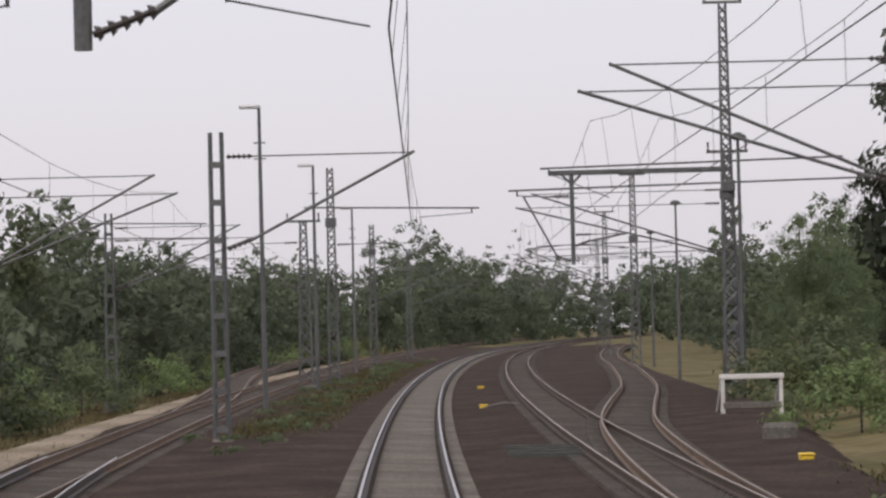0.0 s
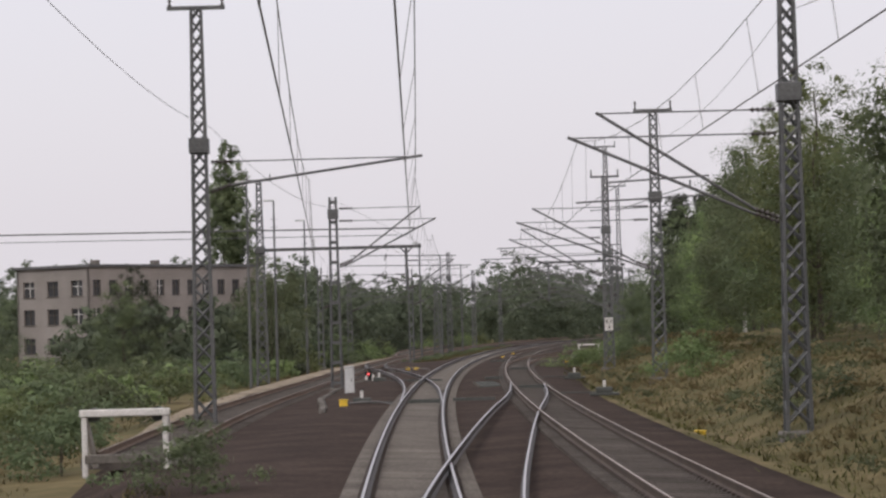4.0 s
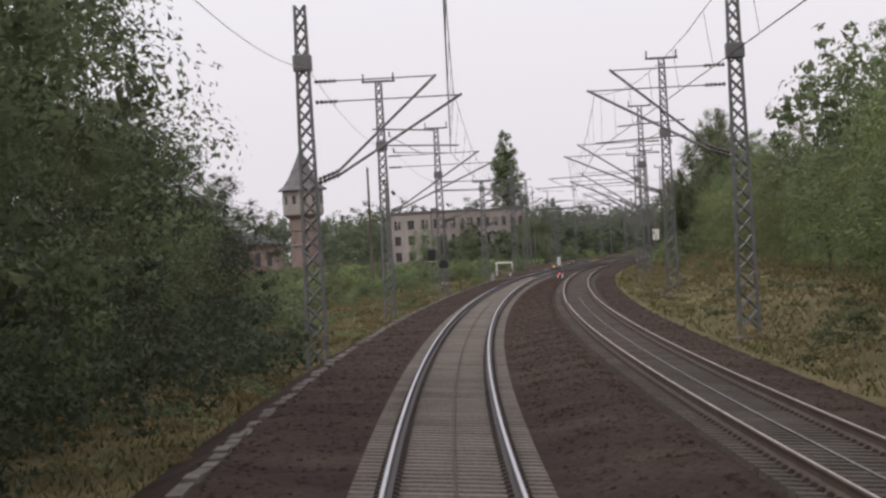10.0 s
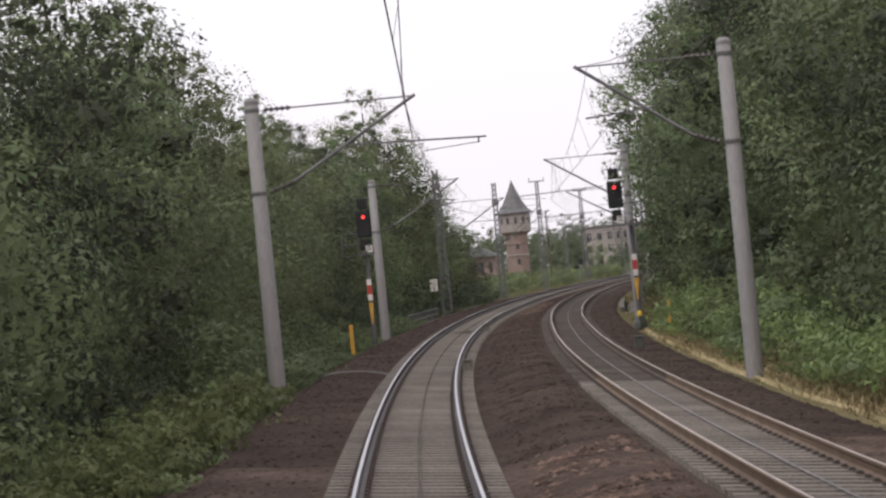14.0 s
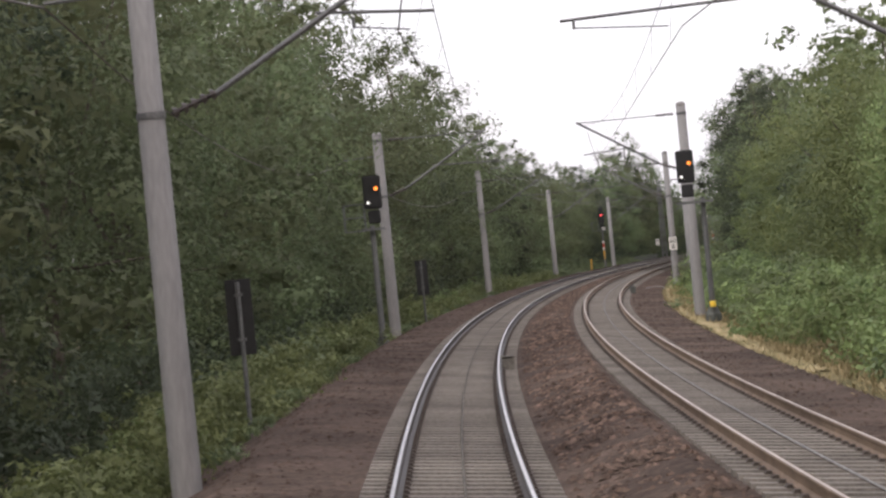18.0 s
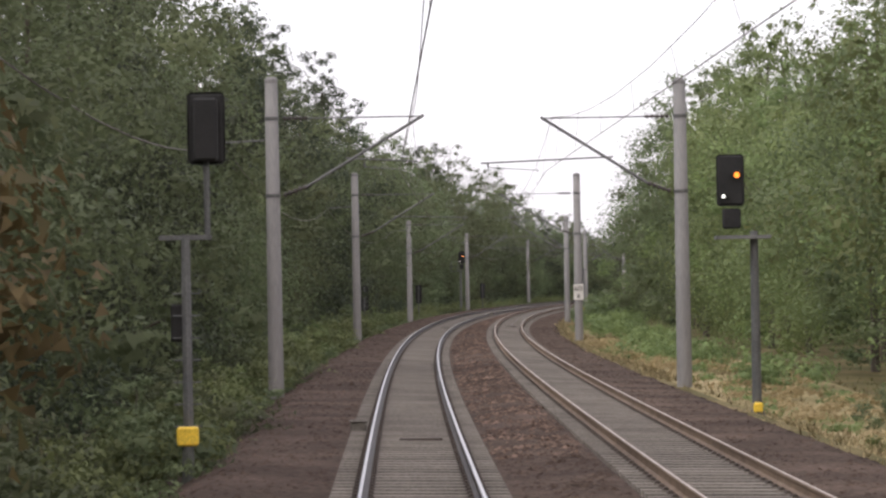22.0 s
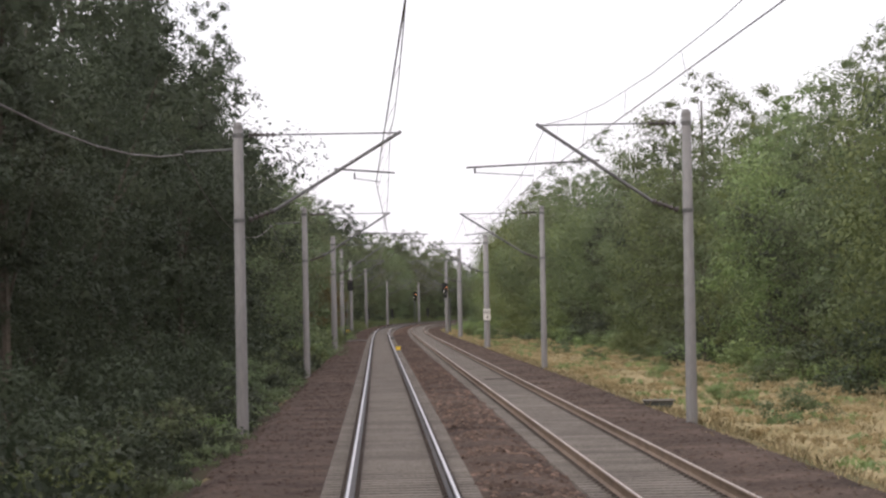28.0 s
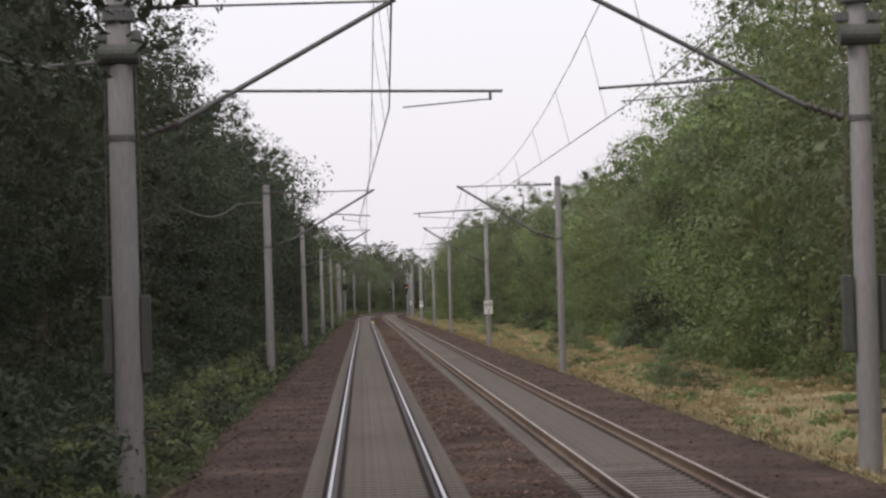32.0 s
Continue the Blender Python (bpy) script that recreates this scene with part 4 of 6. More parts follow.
for a, b, la, lb, za, zb in ((211, 276, -5.4, -5.1, 8.0, 8.3), (276, 345, -5.1, -4.3, 8.3, 8.3), (345, 408, -4.3, -4.1, 8.3, 7.3), (152, 211, -5.6, -5.4, 5.3, 6.3), (211, 276, -5.6, -5.3, 6.3, 6.0), (84, 152, -6.2, -5.5, 9.0, 8.4), (30, 84, -4.6, -6.2, 8.8, 9.0), (99, 153, 9.8, 9.4, 10.5, 9.6), (40, 99, 10.4, 9.8, 11.0, 10.5), (153, 209.5, 9.4, 9.7, 9.6, 10.4)):
    u = np.linspace(0, 1, 9)
    pts = place(a, la, za)[None] * (1 - u)[:, None] + place(b, lb, zb)[None] * u[:, None]
    pts[:, 2] -= 0.7 * K * 4 * u * (1 - u)
    t = thing("return_wire", "thin dark wire strung between the lattice masts", "overhead wire", "return wires")
    tube_path("wire", pts, 0.009 * K, M["wire"], t)
for s, l, z in ((274.5, -5.307, 5.943), (273.0, -5.314, 5.891), (209.5, -5.405, 6.207), (208, -5.41, 6.114)):
    t = thing("wire_insulator", "small dark ball insulator in a stay wire", "insulator", "wire insulators", spot(s, l, z))
    part("body", lathe(B(), [(0.03, -0.09), (0.09, -0.04), (0.09, 0.04), (0.03, 0.09)], 8), M["insul"], t)
for i in range(len(MAST_L) - 1):
    if MAST_L[i][0] > 560:
        a, b = MAST_L[i][0], MAST_L[i + 1][0]
        u = np.linspace(0, 1, 11)
        pa, pb = place(a, -5.0, 6.4), place(b, -5.0, 6.4)
        pts = pa[None] * (1 - u)[:, None] + pb[None] * u[:, None]
        pts[:, 2] -= 1.2 * K * 4 * u * (1 - u)
        t = thing("feeder_cable", "sagging insulated cable strung along the masts", "cable", "feeder cables")
        tube_path("cable", pts, 0.016 * K, M["wire"], t)


# ---- signals and line-side equipment ----
def signal(s, lat, base, head_x, z_head, lamp, small, marks=False, cage=0, tall=True):
    """Colour-light signal on a post; its head may stand off to one side."""
    t = thing("railway_signal", "black colour-light signal on a grey post, " + ("red light lit" if lamp == "lamp_red" else "amber and white lights lit"), "signal", "signals", spot(s, lat))
    part("post", lathe(B(), [(0.13, base - 0.3), (0.11, base + 0.2), (0.09, z_head - 1.2), (0.085, z_head - 1.1)], 10), M["steel"], t)
    part("base_flange", lathe(B(), [(0.3, base - 0.2), (0.28, base + 0.05), (0.13, base + 0.35)], 8), M["weight"], t)
    part("platform", box(B(), min(0, head_x) - 0.35, -0.3, z_head - 1.28, max(0, head_x) + 0.35, 0.3, z_head - 1.2), M["steel"], t)
    x = head_x
    h = 0.95 if tall else 0.55
    part("screen", box(B(), x - 0.31, -0.02, z_head - 0.55, x + 0.31, 0.06, z_head + 0.6, 0.06), M["black"], t)
    part("housing", box(B(), x - 0.2, 0.06, z_head - 0.5, x + 0.2, 0.34, z_head + 0.5, 0.03), M["black"], t)
    part("lower_screen", box(B(), x - 0.2, -0.02, z_head - 1.05, x + 0.22, 0.05, z_head - 0.6, 0.04), M["black"], t)
    if lamp == "lamp_red":
        part("upper_screen", box(B(), x - 0.22, -0.02, z_head + 0.66, x + 0.22, 0.05, z_head + 1.12, 0.04), M["black"], t)
        lights = [(x, z_head + 0.32, "lamp_red", 0.07)]
    else:
        lights = [(x + 0.14, z_head + 0.14, "lamp_amber", 0.065), (x - 0.16, z_head - 0.33, "lamp_white", 0.042)]
    for lx, lz, mat, r in lights:
        part("lamp", rod(B(), (lx, -0.03, lz), (lx, 0.0, lz), r, n=14), M[mat], t, "lit signal lamp")
        hood = B()
        for k in range(7):
            a0, a1 = math.pi * k / 7, math.pi * (k + 1) / 7
            rod(hood, (lx + (r + 0.03) * math.cos((a0 + a1) / 2), -0.2, lz + (r + 0.03) * math.sin((a0 + a1) / 2)), (lx + (r + 0.03) * math.cos((a0 + a1) / 2), 0, lz + (r + 0.03) * math.sin((a0 + a1) / 2)), 0.03, n=4)
        part("hood", hood, M["black"], t)
    if lamp == "lamp_red":
        part("name_plate", box(B(), x - 0.1 + 0.1, -0.05, z_head - 1.18, x + 0.28, -0.03, z_head - 0.88), M["white"], t)
        for zz in (z_head - 0.96, z_head - 1.08):
            part("plate_mark", box(B(), x + 0.05, -0.058, zz, x + 0.22, -0.052, zz + 0.05), M["black"], t)
    if marks:
        for z0, z1, m in ((2.35, 2.6, "white"), (1.95, 2.35, "redp"), (1.7, 1.95, "white")):
            part("mast_plate", box(B(), -0.1, -0.16, z0, 0.1, -0.13, z1), M[m], t)
        bm = B()
        a = [bm.verts.new(p) for p in ((-0.1, -0.14, 1.6), (0.1, -0.14, 1.6), (0.03, -0.14, 0.7), (-0.03, -0.14, 0.7), (-0.1, -0.12, 1.6), (0.1, -0.12, 1.6), (0.03, -0.12, 0.7), (-0.03, -0.12, 0.7))]
        for q in ((0, 1, 2, 3), (7, 6, 5, 4), (0, 4, 5, 1), (1, 5, 6, 2), (2, 6, 7, 3), (3, 7, 4, 0)):
            bm.faces.new([a[k] for k in q])
        part("yellow_plate", bm, M["orange"], t)
    if cage:
        x0, x1 = sorted((x + cage * 0.35, x + cage * 1.05))
        bm = B()
        for xx in (x0, x1):
            for yy in (0.1, 0.7):
                rod(bm, (xx, yy, z_head - 1.24), (xx, yy, z_head - 0.35), 0.018, n=4)
        for zz in (z_head - 0.8, z_head - 0.35):
            rod(bm, (x0, 0.1, zz), (x1, 0.1, zz), 0.018, n=4)
            rod(bm, (x0, 0.7, zz), (x1, 0.7, zz), 0.018, n=4)
            rod(bm, (x0 if cage < 0 else x1, 0.1, zz), (x0 if cage < 0 else x1, 0.7, zz), 0.018, n=4)
        part("ladder_cage", bm, M["steel"], t)
        part("cage_floor", box(B(), x0, 0.1, z_head - 1.28, x1, 0.7, z_head - 1.24), M["steel"], t)
    part("cable_box", box(B(), -0.1, -0.26, base + 0.3, 0.1, -0.1, base + 0.52, 0.03), M["yellow"] if lat > 0 else M["weight"], t)
    part("box_stand", rod(B(), (0, -0.17, base - 0.2), (0, -0.17, base + 0.36), 0.09, n=8), M["weight"], t)
    return t


signal(481, -3.5, -0.4, 0.0, 4.92, "lamp_red", False, marks=True, cage=-1)
signal(483, 7.7, -0.3, -0.55, 5.1, "lamp_red", False, marks=True, cage=1)
signal(676, -3.5, -0.3, 0.1, 4.95, "lamp_amber", True, cage=-1)
signal(673, 7.9, -0.4, -0.5, 4.85, "lamp_amber", True, cage=0)
signal(882, 7.6, -0.72, -0.5, 4.7, "lamp_amber", True, cage=0)


def board_post(s, lat, base, z0, z1, w=0.5):
    t = thing("back_of_sign", "black board seen from behind on a slim grey post", "sign", "boards from behind", spot(s, lat))
    part("post", rod(B(), (0, 0, base - 0.4), (0, 0, z1 - 0.05), 0.045, n=8), M["steel"], t)
    part("board", box(B(), -w / 2, 0.05, z0, w / 2, 0.07, z1, 0.006), M["black"], t)
    for zz in (z0 + 0.3, z1 - 0.3):
        part("clamp", box(B(), -0.08, -0.05, zz - 0.03, 0.08, 0.06, zz + 0.03), M["steel"], t)


for s, l in ((655, -3.1), (719, -4.05), (775, -4.45)):
    board_post(s, l, float(ground_z(s, l)), 1.05, 2.5)


def signal_back(s, lat, z1):
    t = thing("signal_from_behind", "slim grey signal post with dark screen seen from behind", "signal", "signals from behind", spot(s, lat))
    b = float(ground_z(s, lat))
    part("post", rod(B(), (0, 0, b - 0.3), (0, 0, z1), 0.085, 0.075, n=8), M["steel"], t)
    part("screen", box(B(), 0.05, 0.05, z1 + 1.15, 0.65, 0.12, z1 + 2.3, 0.06), M["black"], t, "dark signal screen seen from behind")
    part("housing", box(B(), 0.16, -0.22, z1 + 1.2, 0.54, 0.05, z1 + 2.2, 0.04), M["black"], t)
    part("head_bracket", rod(B(), (0.35, 0, z1), (0.35, 0, z1 + 1.2), 0.05, n=8), M["steel"], t)
    part("lower_screen", box(B(), -0.26, 0.05, z1 - 1.65, 0.06, 0.1, z1 - 1.05, 0.03), M["black"], t)
    part("cross_bar", box(B(), -0.42, -0.04, z1 - 0.04, 0.42, 0.04, z1 + 0.04), M["steel"], t)
    for k in range(7):
        part("rung", rod(B(), (-0.22, -0.05, b + 0.9 + k * 0.35), (0.22, -0.05, b + 0.9 + k * 0.35), 0.012, n=4), M["steel"], t)
    part("cable_box", box(B(), -0.17, -0.28, b + 0.6, 0.17, -0.05, b + 0.9, 0.03), M["yellow"], t)
    part("box_stand", rod(B(), (0, -0.16, b - 0.2), (0, -0.16, b + 0.6), 0.12, 0.09, n=8), M["weight"], t)


signal_back(900, -3.6, 3.35)


def stake(s, lat, h, mat="orange", name="marker_post", label="yellow marker post beside the line"):
    t = thing(name, label, "marker post", "marker posts", spot(s, lat, float(ground_z(s, lat))))
    part("post", box(B(), -0.07, -0.05, -0.3, 0.07, 0.05, h, 0.015), M[mat], t)
    part("post_top", box(B(), -0.075, -0.055, h, 0.075, 0.055, h + 0.05, 0.015), M[mat], t)


stake(496, -3.5, 1.25)
stake(487, 8.75, 1.45)
stake(949, -3.2, 0.95, "weight", "short_post", "short dark post with a yellow foot beside the track")
stake(271, 9.2, 0.45, "concrete", "white_stake", "low white stake in the grass")
stake(205, 9.2, 0.5, "concrete", "white_stake", "low white stake in the grass")
stake(176, 9.9, 1.3, "bark", "wood_stake", "weathered wooden stake in the grass")
stake(193, -5.6, 0.95, "bark", "wood_stake", "weathered wooden stake in the grass")


def track_box(s, lat, mat="yellow", z=-0.24, w=0.3, h=0.22, label="yellow cable box on the ballast"):
    t = thing("cable_box", label, "cable box", "cable boxes", spot(s, lat, z))
    part("body", box(B(), -w / 2, -0.14, -0.05, w / 2, 0.14, h, 0.03), M[mat], t)
    part("lid", box(B(), -w / 2 - 0.02, -0.16, h, w / 2 + 0.02, 0.16, h + 0.05, 0.02), M[mat], t)
    return t


for s, l, z in ((-27, -3.15, -0.3), (-27, -2.6, -0.3), (-101.7, 2.31, -0.42), (-134, 2.45, -0.42), (-6, 7.9, -0.75), (67, -2.95, -0.2), (181, -3.3, -0.85), (263, -3.3, -0.8), (-60, 8.3, -0.5), (92, 8.0, -0.75)):
    track_box(s, l, "yellow", z)
for s, l, pale in ((520.6, 1.03, "duct"), (470.4, 1.0, "duct"), (704.3, 0.98, "duct"), (948.4, 1.03, "weight"), (891.8, -1.05, "duct"), (1007.5, 1.05, "duct"), (1014.3, 1.05, "yellow"), (513, 6.35, "weight"), (619.7, 5.6, "weight")):
    track_box(s, l, pale, -0.3, 0.3, 0.28, "square track magnet box beside the rail")


for s, l in ((768.4, 0.0), (768.6, 4.12), (473.0, 0.0), (474.2, 0.0), (895.0, 0.1), (1096.0, 4.08)):
    t = thing("gap_plate", "dark flat plate lying between the rails", "track plate", "track plates", spot(s, l, -0.19))
    part("plate", box(B(), -0.38, -0.14, -0.05, 0.38, 0.14, 0.035, 0.01), M["plate"], t)
tb = thing("low_concrete_box", "low concrete cable box in the dry grass", "cable box", "", spot(1123, 7.6, float(ground_z(1123, 7.6))))
part("body", box(B(), -0.4, -0.3, -0.2, 0.4, 0.3, 0.16, 0.03), M["weight"], tb)
part("lid", box(B(), -0.44, -0.34, 0.16, 0.44, 0.34, 0.22, 0.02), M["duct"], tb)


def small_lever(s, lat, mid, sgn):
    """Point lever with white-topped weight on its timber ends."""
    t = thing("point_lever", "point machine with rods and white marker beside the switch", "point machine", "point machines", spot(s, lat, -0.28))
    part("base_plate", box(B(), -0.6, -0.35, -0.05, 0.6, 0.35, 0.06, 0.02), M["weight"], t)
    part("machine", box(B(), -0.35, -0.25, 0.06, 0.35, 0.25, 0.3, 0.04), M["weight"], t)
    part("lantern", box(B(), -0.06, -0.05, 0.3, 0.06, 0.05, 0.58, 0.02), M["white"], t)
    part("lantern_cap", box(B(), -0.075, -0.06, 0.58, 0.075, 0.06, 0.63, 0.02), M["black"], t)
    for k in (-0.15, 0.15):
        part("throw_rod", rod(B(), (sgn * 0.3, k, 0.1), (sgn * (abs(lat - mid) - 0.4), k, 0.1), 0.025, n=5), M["weight"], t)


small_lever(15.3, -3.3, 0, 1)
small_lever(63, -2.4, 0, 1)
small_lever(172, -2.3, 0, 1)
small_lever(16, 7.4, 4.6, -1)
small_lever(55, 7.3, 4.6, -1)


def slide_plates(s, lat, n, wide):
    """Timber bearers and rods between the rails of a switch."""
    t = thing("switch_rods", "dark rods and bearers between the switch rails", "switch rods", "switch rods", spot(s, lat, -0.2))
    for k in range(n):
        part("rod", box(B(), -wide, k * 1.3 - 0.07, 0.03, wide, k * 1.3 + 0.07, 0.12), M["weight"], t)


for s, l, n, w in ((66, 0, 3, 0.6), (170, 0, 4, 0.6), (64, 1.9, 2, 0.8), (169, 1.9, 3, 0.7), (20, -0.7, 2, 0.9), (44, 4.6, 3, 0.6), (-60, 2.9, 4, 0.8), (-15, 4.65, 3, 0.6), (20, 3.0, 4, 0.5)):
    slide_plates(s, l, n, w)


t = thing("timber_bearers", "short pale-ended timber bearers lying between the tracks", "timber bearers", "", spot(25, 2.45, -0.3))
for k in range(7):
    part("bearer", box(B(), -0.5 + 0.05 * k, -1.7 * k - 0.14, -0.1, 0.55 + 0.06 * k, -1.7 * k + 0.14, 0.12, 0.02), M["weight"], t)
    part("pale_end", box(B(), -0.56 + 0.05 * k, -1.7 * k - 0.16, -0.05, -0.5 + 0.05 * k, -1.7 * k + 0.16, 0.14, 0.01), M["duct"], t)


def ground_signal(s, lat, z=-0.3):
    t = thing("ground_signal", "low black shunting signal with a red light", "signal", "ground signals", spot(s, lat, z))
    part("body", box(B(), -0.2, -0.1, 0.05, 0.2, 0.14, 0.5, 0.04), M["black"], t)
    part("foot", box(B(), -0.1, -0.1, -0.2, 0.1, 0.1, 0.06), M["weight"], t)
    part("lamp", rod(B(), (0.02, -0.12, 0.36), (0.02, -0.1, 0.36), 0.06, n=12), M["lamp_red"], t, "lit red lamp")
    part("plate", box(B(), -0.17, -0.12, 0.06, -0.03, -0.1, 0.28), M["white"], t)
    part("side_plate", box(B(), 0.22, -0.06, -0.02, 0.34, -0.04, 0.34), M["white"], t)


ground_signal(184, 2.4, -0.25)
ground_signal(12, -4.05, -0.2)


def disc_signal(s, lat):
    b = float(ground_z(s, lat))
    t = thing("round_board", "round black board on a grey post beside the track", "sign", "", spot(s, lat))
    part("post", rod(B(), (0, 0, b - 0.3), (0, 0, 2.0), 0.05, n=8), M["steel"], t)
    bm = B()
    n = 20
    front = [bm.verts.new((0.31 * math.cos(2 * math.pi * k / n), -0.06, max(-0.16, 0.31 * math.sin(2 * math.pi * k / n)) + 1.7)) for k in range(n)]
    back = [bm.verts.new((v.co.x, -0.04, v.co.z)) for v in front]
    bm.faces.new(front)
    bm.faces.new(back[::-1])
    for k in range(n):
        j = (k + 1) % n
        bm.faces.new((front[k], back[k], back[j], front[j]))
    part("board", bm, M["black"], t)


disc_signal(255.6, -3.55)
b0 = thing("black_board", "square black board on a post in the grass", "sign", "", spot(207, -7.0))
part("board", box(B(), -0.3, -0.03, 1.85, 0.3, 0.0, 2.75, 0.01), M["black"], b0)
part("post", rod(B(), (0, 0.05, -1.2), (0, 0.05, 2.6), 0.05, n=8), M["steel"], b0)
part("lower_edge", box(B(), -0.32, -0.035, 1.81, 0.32, 0.005, 1.85), M["white"], b0)


def cabinet(s, lat, z, w, d, h, paint="grey"):
    t = thing("relay_cabinet", ("pale grey" if paint == "grey" else "weathered grey concrete") + " line-side relay cabinet", "cabinet", "relay cabinets", spot(s, lat, z))
    part("body", box(B(), -w / 2, -d / 2, 0.1, w / 2, d / 2, h, 0.02), M[paint], t)
    part("plinth", box(B(), -w / 2 - 0.03, -d / 2 - 0.03, -0.3, w / 2 + 0.03, d / 2 + 0.03, 0.1), M["duct"], t)
    dr = part("door", box(B(), -w / 2 + 0.04, -d / 2 - 0.02, 0.16, w / 2 - 0.04, -d / 2, h - 0.06, 0.01), M[paint], t)
    part("handle", box(B(), w / 2 - 0.14, -d / 2 - 0.05, h * 0.5, w / 2 - 0.1, -d / 2 - 0.02, h * 0.5 + 0.14), M["weight"], dr)
    part("roof", box(B(), -w / 2 - 0.04, -d / 2 - 0.05, h, w / 2 + 0.04, d / 2 + 0.04, h + 0.05, 0.015), M[paint], t)


cabinet(42.5, -3.68, -0.35, 0.42, 0.34, 1.3)
cabinet(152.8, -4.9, -0.9, 0.4, 0.4, 1.1, "concrete")


def buffer_stop(s, lat, w, z):
    b = max(-0.25, float(ground_z(s, lat)))
    t = thing("buffer_stop", "white painted steel buffer stop at the end of a siding", "buffer stop", "buffer stops", spot(s, lat))
    for x in (-w / 2, w / 2):
        part("upright", box(B(), x - 0.06, -0.07, b - 0.2, x + 0.06, 0.07, z, 0.02), M["white"], t)
        bm = B()
        rod(bm, (x, 0.05, z - 0.15), (x + 0.02, 1.7, b), 0.08, n=6)
        part("strut", bm, M["white"], t)
        part("buffer_head", rod(B(), (x * 0.8, 0.1, z - 0.12), (x * 0.8, 0.35, z - 0.12), 0.16, n=12), M["weight"], t)
    part("cross_beam", box(B(), -w / 2 - 0.1, -0.1, z - 0.16, w / 2 + 0.1, 0.08, z, 0.02), M["white"], t)
    part("lower_beam", box(B(), -w / 2, -0.1, b + 0.1, w / 2, 0.1, b + 0.3, 0.02), M["duct"], t)


buffer_stop(111, -6.2, 1.75, 1.02)
buffer_stop(-89, 10.45, 1.8, 0.92)
st = thing("concrete_block", "weathered round-edged concrete block beside the track", "block", "", spot(-70, 9.0, -0.6))
part("block", lathe(B(), [(0.42, -0.2), (0.45, 0.0), (0.44, 0.55), (0.36, 0.65)], 14), M["duct"], st)


def lamp_post(s, lat, top, arm=0.5, ball=False, base=None):
    b = float(ground_z(s, lat)) if base is None else base
    t = thing("yard_lamp", "tall slim grey yard lamp post", "street lamp", "yard lamps", spot(s, lat))
    part("post", rod(B(), (0, 0, b - 0.3), (0, 0, top), 0.11, 0.06, n=8), M["steel"], t)
    if ball:
        part("shade", lathe(B(), [(0.1, top - 0.1), (0.36, top), (0.32, top + 0.1), (0.1, top + 0.22)], 12), M["weight"], t)
    else:
        part("lamp_head", box(B(), -arm * 1.5, -0.12, top - 0.08, 0.05, 0.12, top + 0.06, 0.03), M["grey"], t)
        for zz in (1.4, 2.0):
            part("step_iron", box(B(), -0.22, -0.03, top - zz, 0.22, 0.03, top - zz + 0.05), M["steel"], t)


for s, l, top in ((-108, -5.8, 11.1), (-140, -5.45, 10.7), (-38, -13.2, 12.4), (-69, -13.5, 12.1), (-190, -6.0, 10.7), (-15, -13.0, 12.6)):
    lamp_post(s, l, top)
for s, l, top in ((-115, 12.9, 9.9), (-175, 14.5, 9.8), (-230, 15.5, 9.8), (125.5, -17.6, 10.4), (105.5, -19.5, 10.5)):
    lamp_post(s, l, top, ball=True)
tp = thing("wooden_pole", "bare tall dark pole in the scrub", "pole", "", spot(177, -14.3))
part("pole", rod(B(), (0, 0, -1.4), (0, 0, 10.0), 0.14, 0.09, n=8), M["bark"], tp)
part("pole_cap", lathe(B(), [(0.1, 10.0), (0.13, 10.05), (0.05, 10.4)], 8), M["insul"], tp)


def railing(s, lat, n, turn, z):
    t = thing("railing", "grey tubular railing on a small bridge edge", "railing", "railings", spot(s, lat, z, turn))
    for k in range(n):
        part("post", rod(B(), (0, -k * 1.5, -0.5), (0, -k * 1.5, 1.05), 0.035, n=6), M["tube"], t)
    for zz in (0.35, 0.7, 1.05):
        part("rail_bar", rod(B(), (0, 0, zz), (0, -(n - 1) * 1.5, zz), 0.03, n=6), M["tube"], t)


railing(416, -4.3, 17, 0, -0.72)
railing(416, 8.5, 9, 0, -0.5)


def bridge_edge(s0, s1, lat, side, top):
    """Concrete kerb and walkway slab along the edge of the small bridge."""
    t = thing("bridge_edge", "weathered concrete kerb and walkway of a small bridge", "bridge edge", "bridge edges", spot(s0, lat))
    n = int((s1 - s0) / 4)
    for k in range(n):
        m = spot(s0 + 4 * k, lat)
        for nm, x0, x1, z0, z1 in (("kerb", 0, 0.3, -1.2, top), ("walkway_slab", 0.32, 1.3, -1.2, top - 0.31)):
            ob = part(nm, box(B(), min(side * x0, side * x1), -3.97, z0, max(side * x0, side * x1), 0, z1, 0.03), M["duct"], t)
            ob.matrix_world = m


bridge_edge(411, 443, -2.92, -1, -0.14)
bridge_edge(408, 440, 7.55, 1, -0.3)


